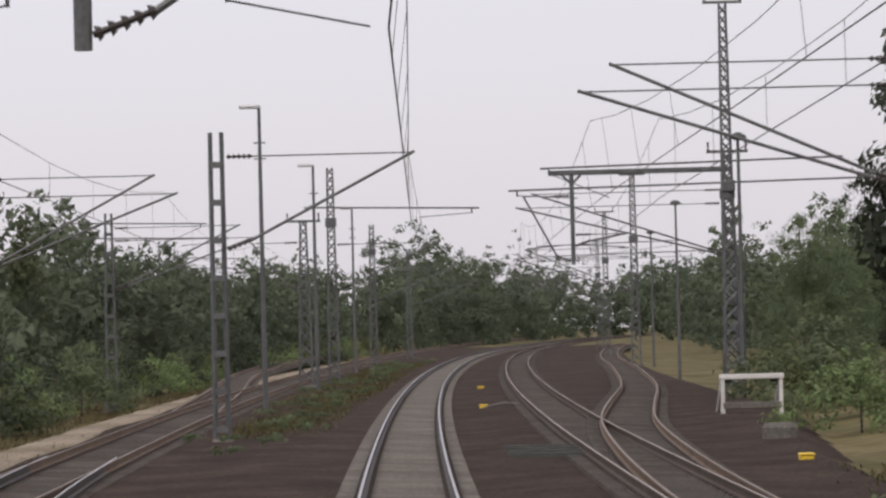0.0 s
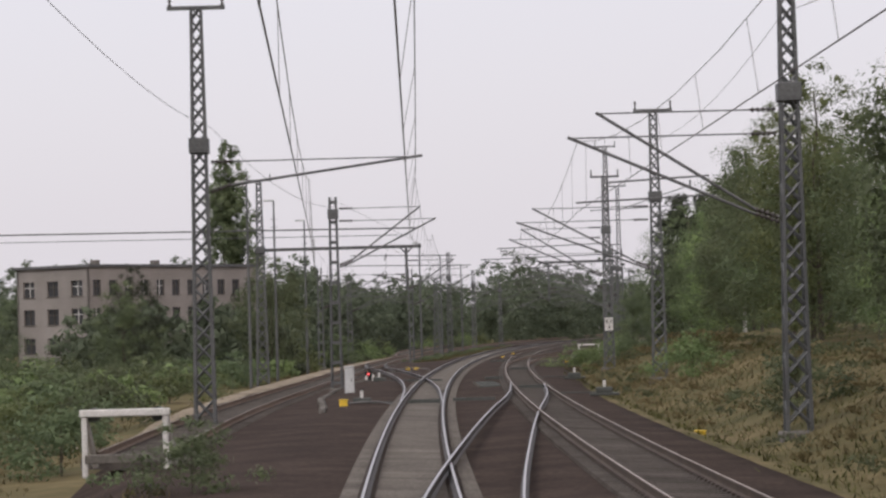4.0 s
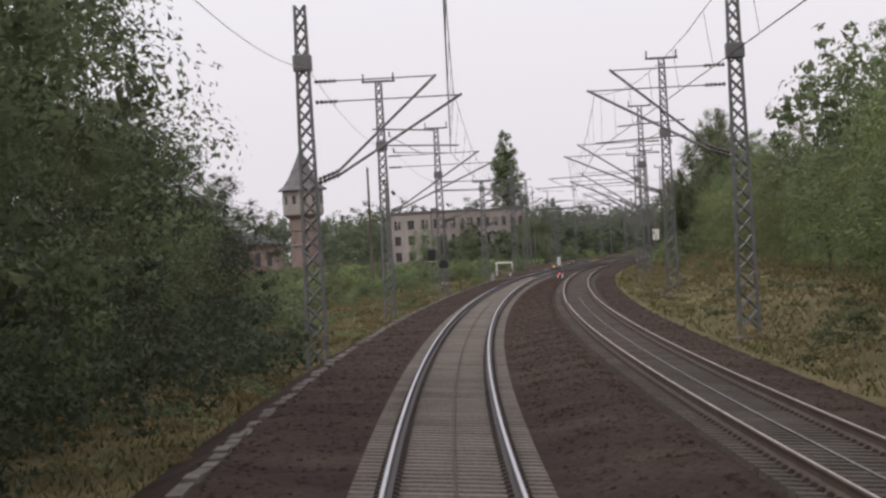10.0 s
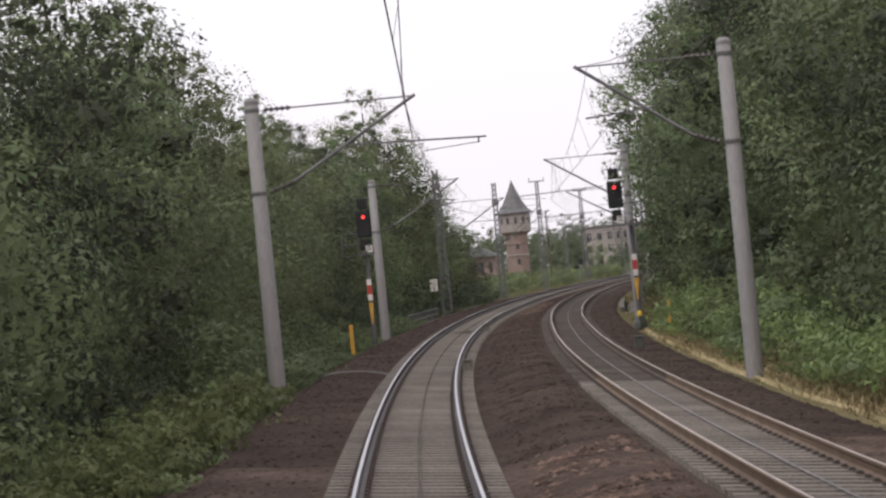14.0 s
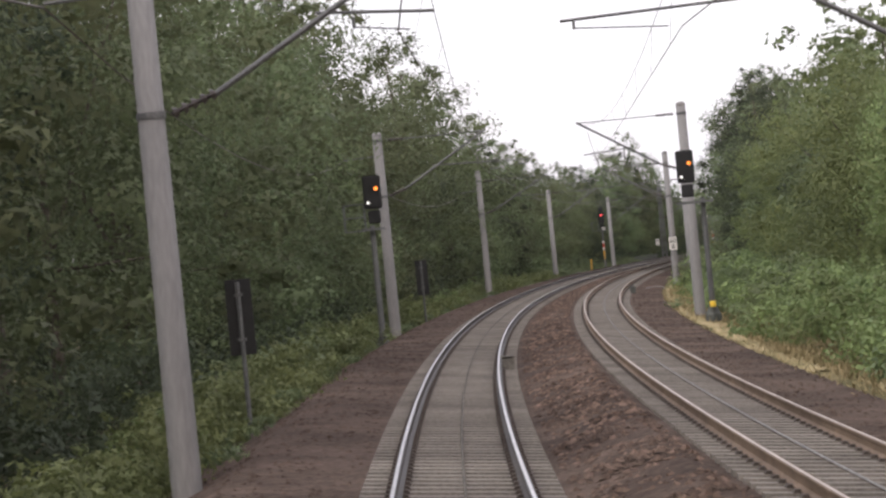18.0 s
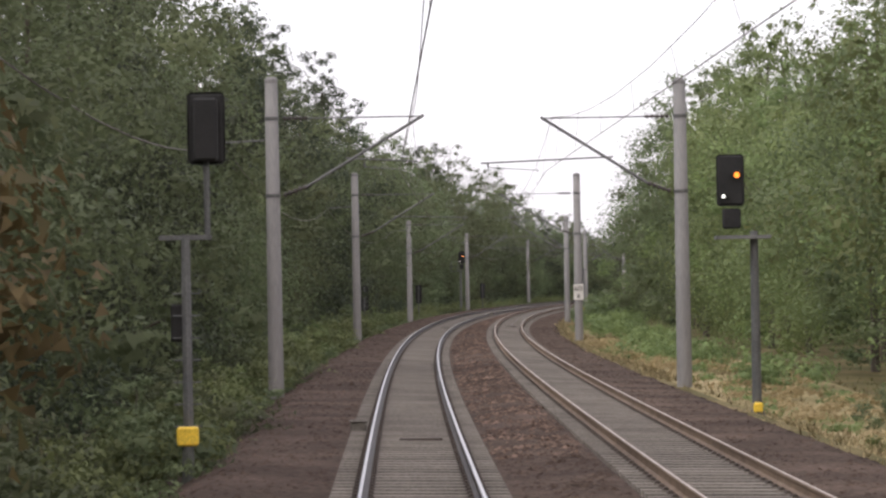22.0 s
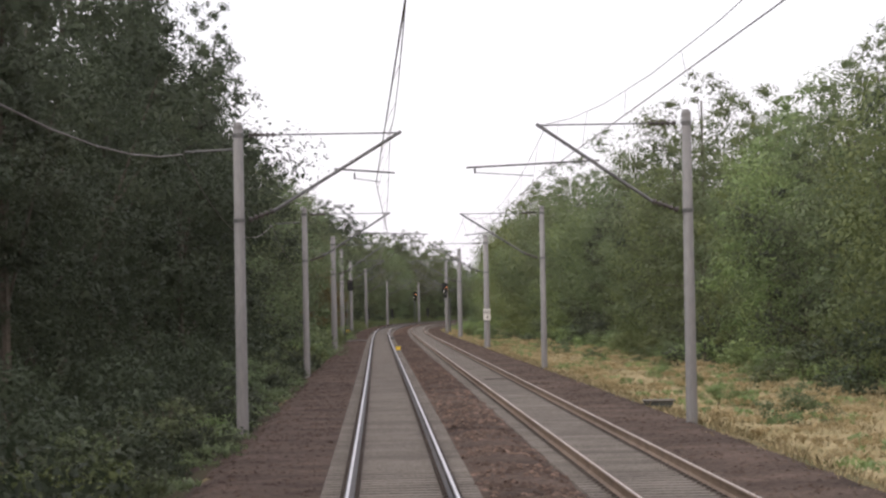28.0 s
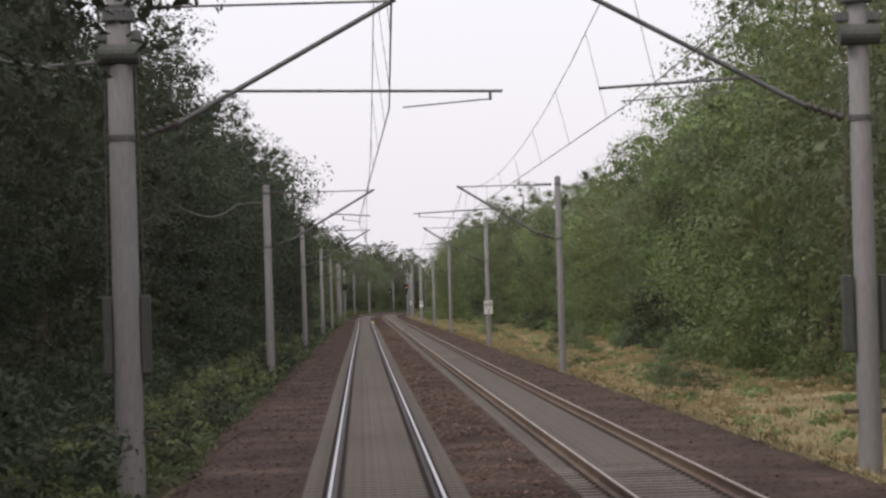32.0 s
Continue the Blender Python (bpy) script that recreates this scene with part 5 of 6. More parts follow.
def duct(s0, s1, lat, z, step=1.0):
    s = np.arange(s0, s1, step)
    s = s[nrg.rand(len(s)) > 0.03]
    w, h = 0.1, 0.08
    c = np.array([(-w, 0.03, -h), (w, 0.03, -h), (w, step - 0.03, -h), (-w, step - 0.03, -h), (-w, 0.03, h), (w, 0.03, h), (w, step - 0.03, h), (-w, step - 0.03, h)])
    q = np.array([(4, 5, 6, 7), (0, 1, 5, 4), (1, 2, 6, 5), (2, 3, 7, 6), (3, 0, 4, 7)])
    l = lat(s) + 0.03 * nrg.normal(size=len(s)) + 0.06 * np.sin(s * 0.21)
    zz = ground_z(s, l) + z + 0.02 * nrg.normal(size=len(s)) - 0.03 * np.maximum(0, np.sin(s * 0.17))
    v = place(s[:, None] + c[None, :, 1], l[:, None] + c[None, :, 0], zz[:, None] + c[None, :, 2]).reshape(-1, 3)
    f = (q[None] + 8 * np.arange(len(s))[:, None, None]).reshape(-1, 4)
    tagged(raw("cable_trough", v, f, M["duct"]), "pale concrete cable trough lids along the ballast edge", "cable trough", kind="stuff")


duct(-30, 75, along((-30, -3.6), (20, -4.6), (45, -4.6), (75, -3.4)), 0.08)
duct(190, 409, lambda s: np.full(len(s), -3.25), 0.05)

# cable clipped along the middle of each track
for mid, pale in ((lambda s: 0.03 + 0 * s, "duct"), (lambda s: spacing(s) + 0.04, "concrete")):
    s = np.arange(285, 770, 3.0)
    t = thing("track_cable", "thin pale cable clipped along the middle of the track", "cable", "track cables")
    tube_path("cable", place(s, mid(s), -0.17 + 0 * s), 0.016 * K, M[pale], t, 4)

# wires anchored at the long beam, and a pulley hung in them
for nm, pa, pb in (("anchor_wire", (-28, -2.1, 8.6), (30, -4.9, 9.2)), ("hanging_wire", (-28, -4.5, 8.6), (16, -1.7, 6.6)), ("hanging_wire", (-28, -4.62, 6.7), (-28, -4.4, 8.5))):
    t = thing("stay_wire", "thin dark stay wire of the overhead line", "overhead wire", "stay wires")
    tube_path("wire", place(np.array([pa[0], pb[0]]), np.array([pa[1], pb[1]]), np.array([pa[2], pb[2]])), 0.011 * K, M["wire"], t)
py = thing("section_insulator", "dark section insulator hung in the overhead wires", "insulator", "", spot(-28, -4.65))
part("frame", rod(B(), (-0.2, 0, 6.5), (0.2, 0, 6.5), 0.03, n=6), M["insul"], py)
part("body", insulator(B(), (0.02, 0, 7.5), (0.1, 0, 7.95), 0.07), M["insul"], py)
for x in (-0.18, 0.18):
    part("runner", rod(B(), (x, 0, 6.5), (x * 0.3, 0, 6.75), 0.025, n=5), M["insul"], py)

# cables on the ballast
for s, l0, l1 in ((953, -3.0, -1.0), (952, -3.1, -1.0), (522, -3.4, -1.1), (-26, -4.2, -1.6), (65, -3.0, -1.2), (182, -3.2, -1.2), (-101, 2.3, 3.8), (604, 6.2, 7.4)):
    u = np.linspace(0, 1, 9)
    lat = l0 + (l1 - l0) * u
    pts = place(s + 0.25 * np.sin(u * 5), lat, ballast_z(np.full(9, s), lat) + 0.03 + 0.1 * np.sin(np.pi * u))
    t = thing("loose_cable", "pale cable lying across the ballast", "cable", "loose cables")
    tube_path("cable", pts, 0.025 * K, M["concrete"], t, 5)


# ---- buildings ----
def water_tower(s, lat):
    t = thing("water_tower", "old brick water tower with a pointed slate roof", "water tower", "", spot(s, lat))
    part("shaft", lathe(B(), [(3.2, -1.5), (3.0, 1), (2.9, 8.0), (3.1, 8.4), (3.0, 8.7), (3.0, 10.6)], 12), M["brick"], t, "red-brown brick shaft")
    part("corbel", lathe(B(), [(3.0, 10.6), (3.9, 11.3), (4.1, 11.5)], 12), M["brick"], t)
    part("drum", lathe(B(), [(4.15, 11.5), (4.15, 16.4)], 12), M["render_wall"], t, "pale rendered tank drum")
    part("string_course", lathe(B(), [(3.05, 5.2), (3.2, 5.3), (3.2, 5.5), (3.0, 5.6)], 12), M["render_wall"], t)
    part("roof", lathe(B(), [(5.0, 16.3), (5.1, 16.45), (3.9, 17.3), (2.85, 18.8), (1.85, 20.8), (0.9, 22.9), (0.1, 24.9)], 12), M["slate"], t, "dark pointed slate roof")
    part("finial", rod(B(), (0, 0, 24.5), (0, 0, 25.1), 0.06, n=6), M["weight"], t)
    for k in range(12):
        a = math.pi * (k + 0.5) / 6
        bm = B()
        box(bm, -0.35, -0.08, 13.6, 0.35, 0.1, 15.3)
        bmesh.ops.transform(bm, matrix=Matrix.Rotation(a, 4, "Z") @ Matrix.Translation((0, -4.03, 0)), verts=bm.verts)
        w = part("window", bm, M["pane"], t)
    for z in (3, 7):
        for k in range(4):
            bm = B()
            box(bm, -0.4, -0.08, z, 0.4, 0.1, z + 1.4)
            bmesh.ops.transform(bm, matrix=Matrix.Rotation(math.pi * (k + 0.17) / 2, 4, "Z") @ Matrix.Translation((0, -2.86, 0)), verts=bm.verts)
            part("window", bm, M["pane"], t)


water_tower(-138, -70)


def block_building(s, lat, turn, long, deep, h, name="office_building", label="derelict flat-roofed office building with broken windows", storeys=(1.0, 4.3, 7.5), nl=11, nd=3):
    """Corner at the local origin: the long front runs along +x, the end wall along +y."""
    t = thing(name, label, "building", "", spot(s, lat, 0, turn))
    th = 0.35

    def wall(nm, length, count, tall, m):
        xs = [length * (k + 0.5) / count for k in range(count)]
        bm = B()
        cuts_x = [0.0]
        for x in xs:
            cuts_x += [x - tall[0] / 2, x + tall[0] / 2]
        cuts_x.append(length)
        cuts_z = [-1.5]
        for z in storeys:
            cuts_z += [z, z + tall[1]]
        cuts_z.append(h)
        for i in range(len(cuts_x) - 1):
            for j in range(len(cuts_z) - 1):
                if i % 2 == 1 and j % 2 == 1:
                    continue
                box(bm, cuts_x[i], 0, cuts_z[j], cuts_x[i + 1], th, cuts_z[j + 1])
        bmesh.ops.remove_doubles(bm, verts=bm.verts, dist=0.001)
        bmesh.ops.transform(bm, matrix=m, verts=bm.verts)
        part(nm, bm, M["render_wall"], t)
        for x in xs:
            for z in storeys:
                bm = B()
                box(bm, x - tall[0] / 2, th - 0.1, z, x + tall[0] / 2, th - 0.05, z + tall[1])
                bmesh.ops.transform(bm, matrix=m, verts=bm.verts)
                w = part("window", bm, M["pane"], t)
                bm = B()
                box(bm, x - 0.04, th - 0.16, z, x + 0.04, th - 0.1, z + tall[1])
                box(bm, x - tall[0] / 2, th - 0.16, z + tall[1] * 0.6, x + tall[0] / 2, th - 0.1, z + tall[1] * 0.6 + 0.07)
                bmesh.ops.transform(bm, matrix=m, verts=bm.verts)
                part("frame", bm, M["white"] if rnd.random() < 0.3 else M["bark"], w)
                bm = B()
                box(bm, x - tall[0] / 2 - 0.08, -0.1, z - 0.1, x + tall[0] / 2 + 0.08, th - 0.1, z - 0.002)
                bmesh.ops.transform(bm, matrix=m, verts=bm.verts)
                part("sill", bm, M["duct"], w)

    wall("front_wall", long, nl, (1.25, 1.75), Matrix.Identity(4))
    wall("end_wall", deep, nd, (1.9, 1.75), Matrix.Rotation(math.pi / 2, 4, "Z") @ Matrix.Translation((0, 0, 0)) @ Matrix.Diagonal((1, -1, 1, 1)) @ Matrix.Translation((0, 0, 0)))
    part("back_wall", box(B(), 0, deep - th, -1.5, long, deep, h), M["render_wall"], t)
    part("far_wall", box(B(), long - th, 0, -1.5, long, deep, h), M["render_wall"], t)
    part("roof", box(B(), -0.3, -0.3, h, long + 0.3, deep + 0.3, h + 0.35, 0.03), M["slate"], t, "flat dark roof with a low edge")
    for x in (long * 0.2, long * 0.55):
        part("roof_vent", box(B(), x, deep * 0.4, h + 0.35, x + 0.8, deep * 0.4 + 0.8, h + 1.0), M["duct"], t)


block_building(-150, -46, 54, 28, 12, 10.7)
shed = thing("low_brick_building", "low old brick building with a hipped roof beyond the scrub", "building", "", spot(-90, -66, 0, 4))
part("wall", box(B(), -24, 0, -1.5, 0, 9, 5.6, 0.05), M["brick"], shed)
part("cornice", box(B(), -24.25, -0.25, 5.3, 0.25, 9.25, 5.62, 0.05), M["brick"], shed)
bm = B()
low = [bm.verts.new(p) for p in ((-24.6, -0.6, 5.62), (0.6, -0.6, 5.62), (0.6, 9.6, 5.62), (-24.6, 9.6, 5.62))]
ridge = [bm.verts.new(p) for p in ((-20.0, 4.5, 8.0), (-4.2, 4.5, 8.0))]
for q in ((low[0], low[1], ridge[1], ridge[0]), (low[1], low[2], ridge[1]), (low[2], low[3], ridge[0], ridge[1]), (low[3], low[0], ridge[0]), tuple(low[::-1])):
    bm.faces.new(q)
part("roof", bm, M["weight"], shed, "dark hipped slate roof")
for k in range(11):
    w = part("window", box(B(), -22.9 + k * 2.1, -0.03, 1.6, -22.0 + k * 2.1, 0.05, 4.2), M["pane"], shed)
    part("sill", box(B(), -23.0 + k * 2.1, -0.14, 1.45, -21.9 + k * 2.1, 0.02, 1.6), M["duct"], w)


# ---- trees ----
def crown_points(g, h, r, z0, lumps, shape):
    """Boughs of an uneven crown: places and sizes of its lumps, most of them near the outside."""
    n_in = lumps // 5
    n = lumps - n_in
    u = (np.arange(n) + g.rand(n)) / n
    f = np.concatenate([0.02 + 0.96 * u, 0.15 + 0.65 * g.rand(n_in)])
    if shape == "round":
        env = np.clip(1 - np.abs(2 * f - 0.8) ** 2.6 * 0.72, 0.28, 1)
    elif shape == "egg":
        env = np.clip(np.minimum(0.75 + f, 1.35 * np.sqrt(np.clip(1.04 - f, 0, 1))), 0.15, 1)
    elif shape == "column":
        env = np.clip(np.minimum(f * 6 + 0.35, (1.05 - f) * 2.6), 0.12, 1)
    elif shape == "pine":
        env = np.where(f < 0.3, 0.4, np.clip(1.2 - f * 0.95, 0.2, 1))
    else:
        env = np.clip(1.1 - f * f, 0.2, 1)
    # each crown bulges more to some sides
    ang = np.arange(lumps) * 2.399 + g.rand(lumps) * 0.9
    k1, k2 = g.rand(2) * 6.28
    env = env * (1 + 0.13 * np.sin(2 * ang + k1 + 3 * f) + 0.1 * np.sin(3 * ang + k2 - 5 * f))
    rad = r * env * np.where(np.arange(lumps) < n, 0.58 + 0.42 * g.rand(lumps), 0.35 * g.rand(lumps))
    lr = r * env ** 0.6 * np.where(np.arange(lumps) < n, 0.17 + 0.3 * g.rand(lumps) ** 1.5, 0.42)
    zz = z0 + (h - z0) * f
    zz = np.minimum(np.maximum(zz, lr * 0.6), h - lr * 0.35)
    return np.stack([rad * np.cos(ang), rad * np.sin(ang), zz], 1), lr


def leaf_tris(g, c, d, size, soft):
    """Small pointed leaf sprays, one triangle each; soft: the way each is lit."""
    n = len(c)
    nrm = d + 0.33 * g.normal(size=(n, 3)) + np.array([0, 0, 0.3])
    nrm /= np.linalg.norm(nrm, axis=1)[:, None]
    a = np.cross(nrm, g.normal(size=(n, 3)))
    a /= np.linalg.norm(a, axis=1)[:, None]
    b = np.cross(nrm, a)
    sz = size * (0.45 + g.rand(n) ** 1.5)[:, None]
    v = np.stack([c - a * sz * 0.5 - b * sz * 0.3, c + a * sz * 0.75, c - a * sz * 0.25 + b * sz * 0.42], 1).reshape(-1, 3)
    s = soft + 0.06 * g.normal(size=(n, 3))
    s /= np.linalg.norm(s, axis=1)[:, None]
    return v, np.repeat(s, 3, axis=0)


def foliage(g, h, r, z0, leaves, lumps, shape, size, hang=0.0):
    """Leaf sprays crowded round uneven boughs, with broader sprays deep inside each."""
    cen, lr = crown_points(g, h, r, z0, lumps, shape)
    flat = np.array([1, 1, 0.7 + hang])
    out = cen - np.array([0, 0, z0 + 0.35 * (h - z0)])
    out /= np.linalg.norm(out, axis=1)[:, None] + 1e-6
    w = lr ** 2
    pick = g.choice(lumps, leaves, p=w / w.sum())
    deep = np.repeat(np.arange(lumps), 34 if leaves > 5000 else 12)
    own = np.concatenate([pick, deep])
    d = g.normal(size=(len(own), 3))
    d /= np.linalg.norm(d, axis=1)[:, None]
    far = np.concatenate([0.5 + 0.6 * g.rand(leaves) ** 0.8, 0.1 + 0.5 * g.rand(len(deep))])
    c = cen[own] + d * flat * (lr[own] * far)[:, None]
    c[:, 2] = np.maximum(c[:, 2], 0.05)
    broad = np.concatenate([np.full(leaves, size), np.minimum(lr[deep] * 0.34, size * 1.9)])[:, None]
    v, s = leaf_tris(g, c, d, broad, d + 0.2 * out[own] + np.array([0, 0, 0.2]))
    return v, s, cen


def make_tree(name, label, seed, h, r, z0, leaves, size, mat, shape="round", lumps=40, trunk=0.17, hang=0.0, bark="bark"):
    t = thing(name, label, "bush" if name == "bush" else "tree")
    g = np.random.RandomState(seed)
    v, s, cen = foliage(g, h, r, z0, leaves, lumps, shape, size, hang)
    cloud("crown", v * K, s, M[mat], t)
    q = random.Random(seed)
    bm = B()
    p, rr = Vector((0, 0, -0.6)), trunk
    tips = []
    for k in range(7):
        e = Vector((q.uniform(-0.12, 0.12) * k * h * 0.02, q.uniform(-0.12, 0.12) * k * h * 0.02, (k + 1) * h * 0.125))
        rod(bm, p, e, rr, rr * 0.82, 6)
        p, rr = e, rr * 0.82
        tips.append((e, rr))
    for k in range(9 if h > 4 else 4):
        e, r0 = tips[q.randrange(0, 6)]
        w = Vector(cen[q.randrange(len(cen))])
        if w.z > e.z:
            rod(bm, e, w, r0 * 0.5, r0 * 0.12, 4)
    part("trunk", bm, M[bark], t)
    return t


PROTO, SPEC, USED = {}, {}, set()


def proto(key, *a, **k):
    SPEC[key] = (a, k)


proto("oak", "tree", "dark green broadleaf tree at the forest edge", 11, 14.0, 4.2, 0.5, 24000, 0.122, "leaf", lumps=66)
proto("oak2", "tree", "tall broadleaf tree with an uneven green crown", 12, 15.5, 4.4, 0.8, 25000, 0.122, "leaf", lumps=70)
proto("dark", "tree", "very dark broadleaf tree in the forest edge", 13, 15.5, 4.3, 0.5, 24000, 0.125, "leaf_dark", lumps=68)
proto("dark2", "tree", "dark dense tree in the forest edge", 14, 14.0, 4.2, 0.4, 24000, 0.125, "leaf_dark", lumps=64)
proto("light", "tree", "light green acacia tree beside the line", 15, 13.5, 4.3, 0.4, 25000, 0.118, "leaf_light", lumps=72)
proto("pine", "pine_tree", "dark pine with a ragged pointed top", 16, 16.5, 2.7, 3.0, 15000, 0.12, "leaf_dark", "pine", 90)
proto("rust", "tree", "small tree with browning leaves", 17, 9.0, 3.0, 0.8, 8000, 0.17, "leaf_rust", lumps=50)
proto("poplar", "poplar_tree", "tall narrow columnar poplar", 18, 29.0, 3.3, 2.0, 18000, 0.4, "leaf", "column", 130, 0.35, 0.5)
proto("birch", "birch_tree", "tall birch with drooping grey-green foliage", 19, 16.0, 3.7, 1.5, 26000, 0.2, "leaf", "column", 110, 0.2, 0.75, "white")
proto("conifer", "round_tree", "very dark dense rounded tree", 24, 13.3, 4.3, 0.4, 26000, 0.32, "leaf_dark", "egg", 80)
proto("bush", "bush", "light green bush on the verge", 21, 1.9, 1.4, 0.05, 2600, 0.09, "leaf_light", "dome", 22, 0.03)
proto("bush2", "bush", "rounded green bush on the verge", 22, 2.4, 1.6, 0.05, 2600, 0.098, "leaf", "dome", 24, 0.03)
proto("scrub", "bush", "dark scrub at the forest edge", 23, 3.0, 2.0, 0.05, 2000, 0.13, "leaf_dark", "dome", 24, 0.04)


def plant(key, s, l, size=1.0, wide=None, dz=0.0, group=""):
    wide = size if wide is None else wide
    m = spot(s, l, float(ground_z(s, l)) + dz, rnd.uniform(0, 360)) @ Matrix.Diagonal((wide, wide, size, 1))
    if key in PROTO:
        o = copy_thing(PROTO[key], m)
        o.matrix_basis = m
    else:
        a, k = SPEC[key]
        o = PROTO[key] = make_tree(*a, **k)
        o.matrix_basis = m
    if group:
        o["group"] = group
    return o


def belt(s0, s1, step, lat, spread, keys, size, group, wide=(0.9, 1.2), grow=lambda s: 1.0):
    s = s0
    while s < s1:
        f = rnd.uniform(size[0], size[1]) * float(grow(s))
        plant(rnd.choice(keys), s + rnd.uniform(-1, 1), float(lat(s)) + rnd.uniform(-spread, spread), f, f * rnd.uniform(*wide), group=group)
        s += step * rnd.uniform(0.75, 1.25)


def woods(name, label, rows, mat, leaves=1000, size=0.6, lumps=26):
    """Trees too many and too far to tell apart, in one mesh: rows of (s, lat, height, radius)."""
    g = np.random.RandomState(len(rows))
    vs, ns = [], []
    for s, l, h, r in rows:
        v, o, _ = foliage(g, h, r, 0.3, leaves, lumps, "round" if h > 4 else "dome", size)
        a = float(bend(s))
        turn = np.array([[math.cos(a), math.sin(a), 0], [-math.sin(a), math.cos(a), 0], [0, 0, 1]])
        vs.append(v @ turn * K + place(s, l, float(ground_z(s, l))))
        ns.append(o @ turn)
    return tagged(cloud(name, np.concatenate(vs), np.concatenate(ns), M[mat]), label, "woods", kind="stuff")


def scatter(s0, s1, step, lat0, lat1, h, r, seed):
    q = random.Random(seed)
    out, s = [], s0
    while s < s1:
        a, b = (lat0(s), lat1(s)) if callable(lat0) else (lat0, lat1)
        f = q.uniform(0.74, 1.2)
        out.append((s + q.uniform(-2, 2), q.uniform(a, b), h * f, r * f))
        s += step * q.uniform(0.7, 1.3)
    return out


# outer side of the curve: dark forest close to the line
edge_lat = lambda s: -np.interp(s, [330, 400, 470, 900, 1040, 1120, 1390], [11.5, 10.2, 9.6, 9.8, 10.0, 10.4, 10.6])
edge_tall = lambda s: np.interp(s, [330, 345, 365, 380, 412, 430, 500, 560, 650, 800, 880, 915, 950, 1000, 1035, 1060, 1100], [0.6, 0.72, 0.85, 1.1, 1.1, 0.82, 0.85, 1.05, 1.15, 1.12, 1.15, 1.25, 1.0, 0.95, 1.22, 1.2, 1.05])
belt(330, 520, 7.5, edge_lat, 0.8, ["oak", "oak2", "dark2", "oak"], (0.85, 1.12), "forest edge trees", (0.95, 1.2), edge_tall)
belt(520, 600, 8.5, edge_lat, 0.8, ["oak", "dark2", "oak2"], (0.78, 1.12), "forest edge trees", (0.95, 1.2), edge_tall)
belt(600, 800, 8.0, edge_lat, 0.8, ["dark2", "oak2", "oak", "dark2", "pine"], (0.78, 1.15), "forest edge trees", (0.95, 1.2), edge_tall)
belt(800, 1040, 8.5, edge_lat, 0.8, ["oak", "dark2", "oak2", "oak", "oak2", "pine"], (0.74, 1.12), "forest edge trees", (0.95, 1.2), edge_tall)
# darkest kinds chosen here: the backlit edge's shade sits in their leaf colour
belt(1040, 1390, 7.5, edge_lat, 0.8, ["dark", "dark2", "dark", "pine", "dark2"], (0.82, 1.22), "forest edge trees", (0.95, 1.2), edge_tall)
for s, l, f in ((926, -6.6, 1.1), (920, -7.0, 1.0)):
    plant("rust", s, l, f, group="forest edge trees")
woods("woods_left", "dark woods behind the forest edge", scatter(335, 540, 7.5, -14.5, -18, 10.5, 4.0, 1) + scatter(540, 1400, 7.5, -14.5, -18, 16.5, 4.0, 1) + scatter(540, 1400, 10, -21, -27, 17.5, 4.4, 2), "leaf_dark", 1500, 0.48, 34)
woods("undergrowth_left_end", "green undergrowth below the dark forest edge", scatter(1160, 1395, 2.2, -6.2, -4.4, 1.4, 1.25, 29), "leaf_light", 560, 0.11, 12)
# leaf colour darkened in place of the shade under the trees
woods("undergrowth_left_far", "undergrowth with forest shade painted into its dark green leaves", scatter(1050, 1395, 2.3, -6.0, -4.2, 1.3, 1.2, 26), "leaf_dark", 560, 0.11, 12)
woods("undergrowth_left", "light green undergrowth along the forest edge", scatter(530, 1050, 1.9, -6.0, -4.05, 1.5, 1.25, 21), "leaf_light", 560, 0.11, 12)
woods("undergrowth_left_near", "green undergrowth beside the signals", scatter(446, 530, 1.9, -6.3, -4.3, 1.4, 1.25, 27), "leaf", 560, 0.11, 12)
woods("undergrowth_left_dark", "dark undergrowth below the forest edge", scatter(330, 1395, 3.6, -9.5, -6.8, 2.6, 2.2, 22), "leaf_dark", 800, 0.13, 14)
belt(1040, 1390, 11.0, lambda s: -5.0, 0.6, ["bush2", "scrub", "bush"], (0.5, 0.85), "undergrowth bushes", (1.0, 1.5))
belt(448, 1040, 10.0, lambda s: -np.interp(s, [420, 560, 900, 1390], [6.0, 5.2, 5.0, 5.0]), 0.7, ["bush", "bush", "bush2", "bush"], (0.7, 1.25), "undergrowth bushes", (1.0, 1.5))
# inner side of the curve
belt(-50, 50, 10.0, lambda s: np.interp(s, [-50, 60], [18, 19.5]), 2.0, ["oak2", "oak", "light", "oak2"], (0.55, 0.8), "trees on the bank", (1.0, 1.4))
# light-leaved kinds are picked more often to lift these trees for haze
belt(50, 250, 9.0, lambda s: 19.5, 2.0, ["oak2", "light", "oak", "light"], (0.5, 0.75), "trees on the bank", (1.0, 1.4))
belt(250, 400, 7.0, lambda s: np.interp(s, [250, 330, 480], [18.0, 15.5, 13.5]), 1.0, ["light", "oak", "light", "light"], (0.52, 0.68), "trees on the bank", (1.1, 1.4), lambda s: np.interp(s, [250, 320, 370, 480], [0.62, 0.75, 1.45, 1.6]))
belt(400, 560, 8.0, lambda s: np.interp(s, [400, 480, 560], [14.8, 14.2, 14.5]), 1.0, ["dark2", "oak", "oak2", "dark"], (0.75, 1.0), "forest edge trees", (0.95, 1.2), lambda s: np.interp(s, [400, 420, 500, 560], [1.1, 1.35, 1.3, 0.95]))
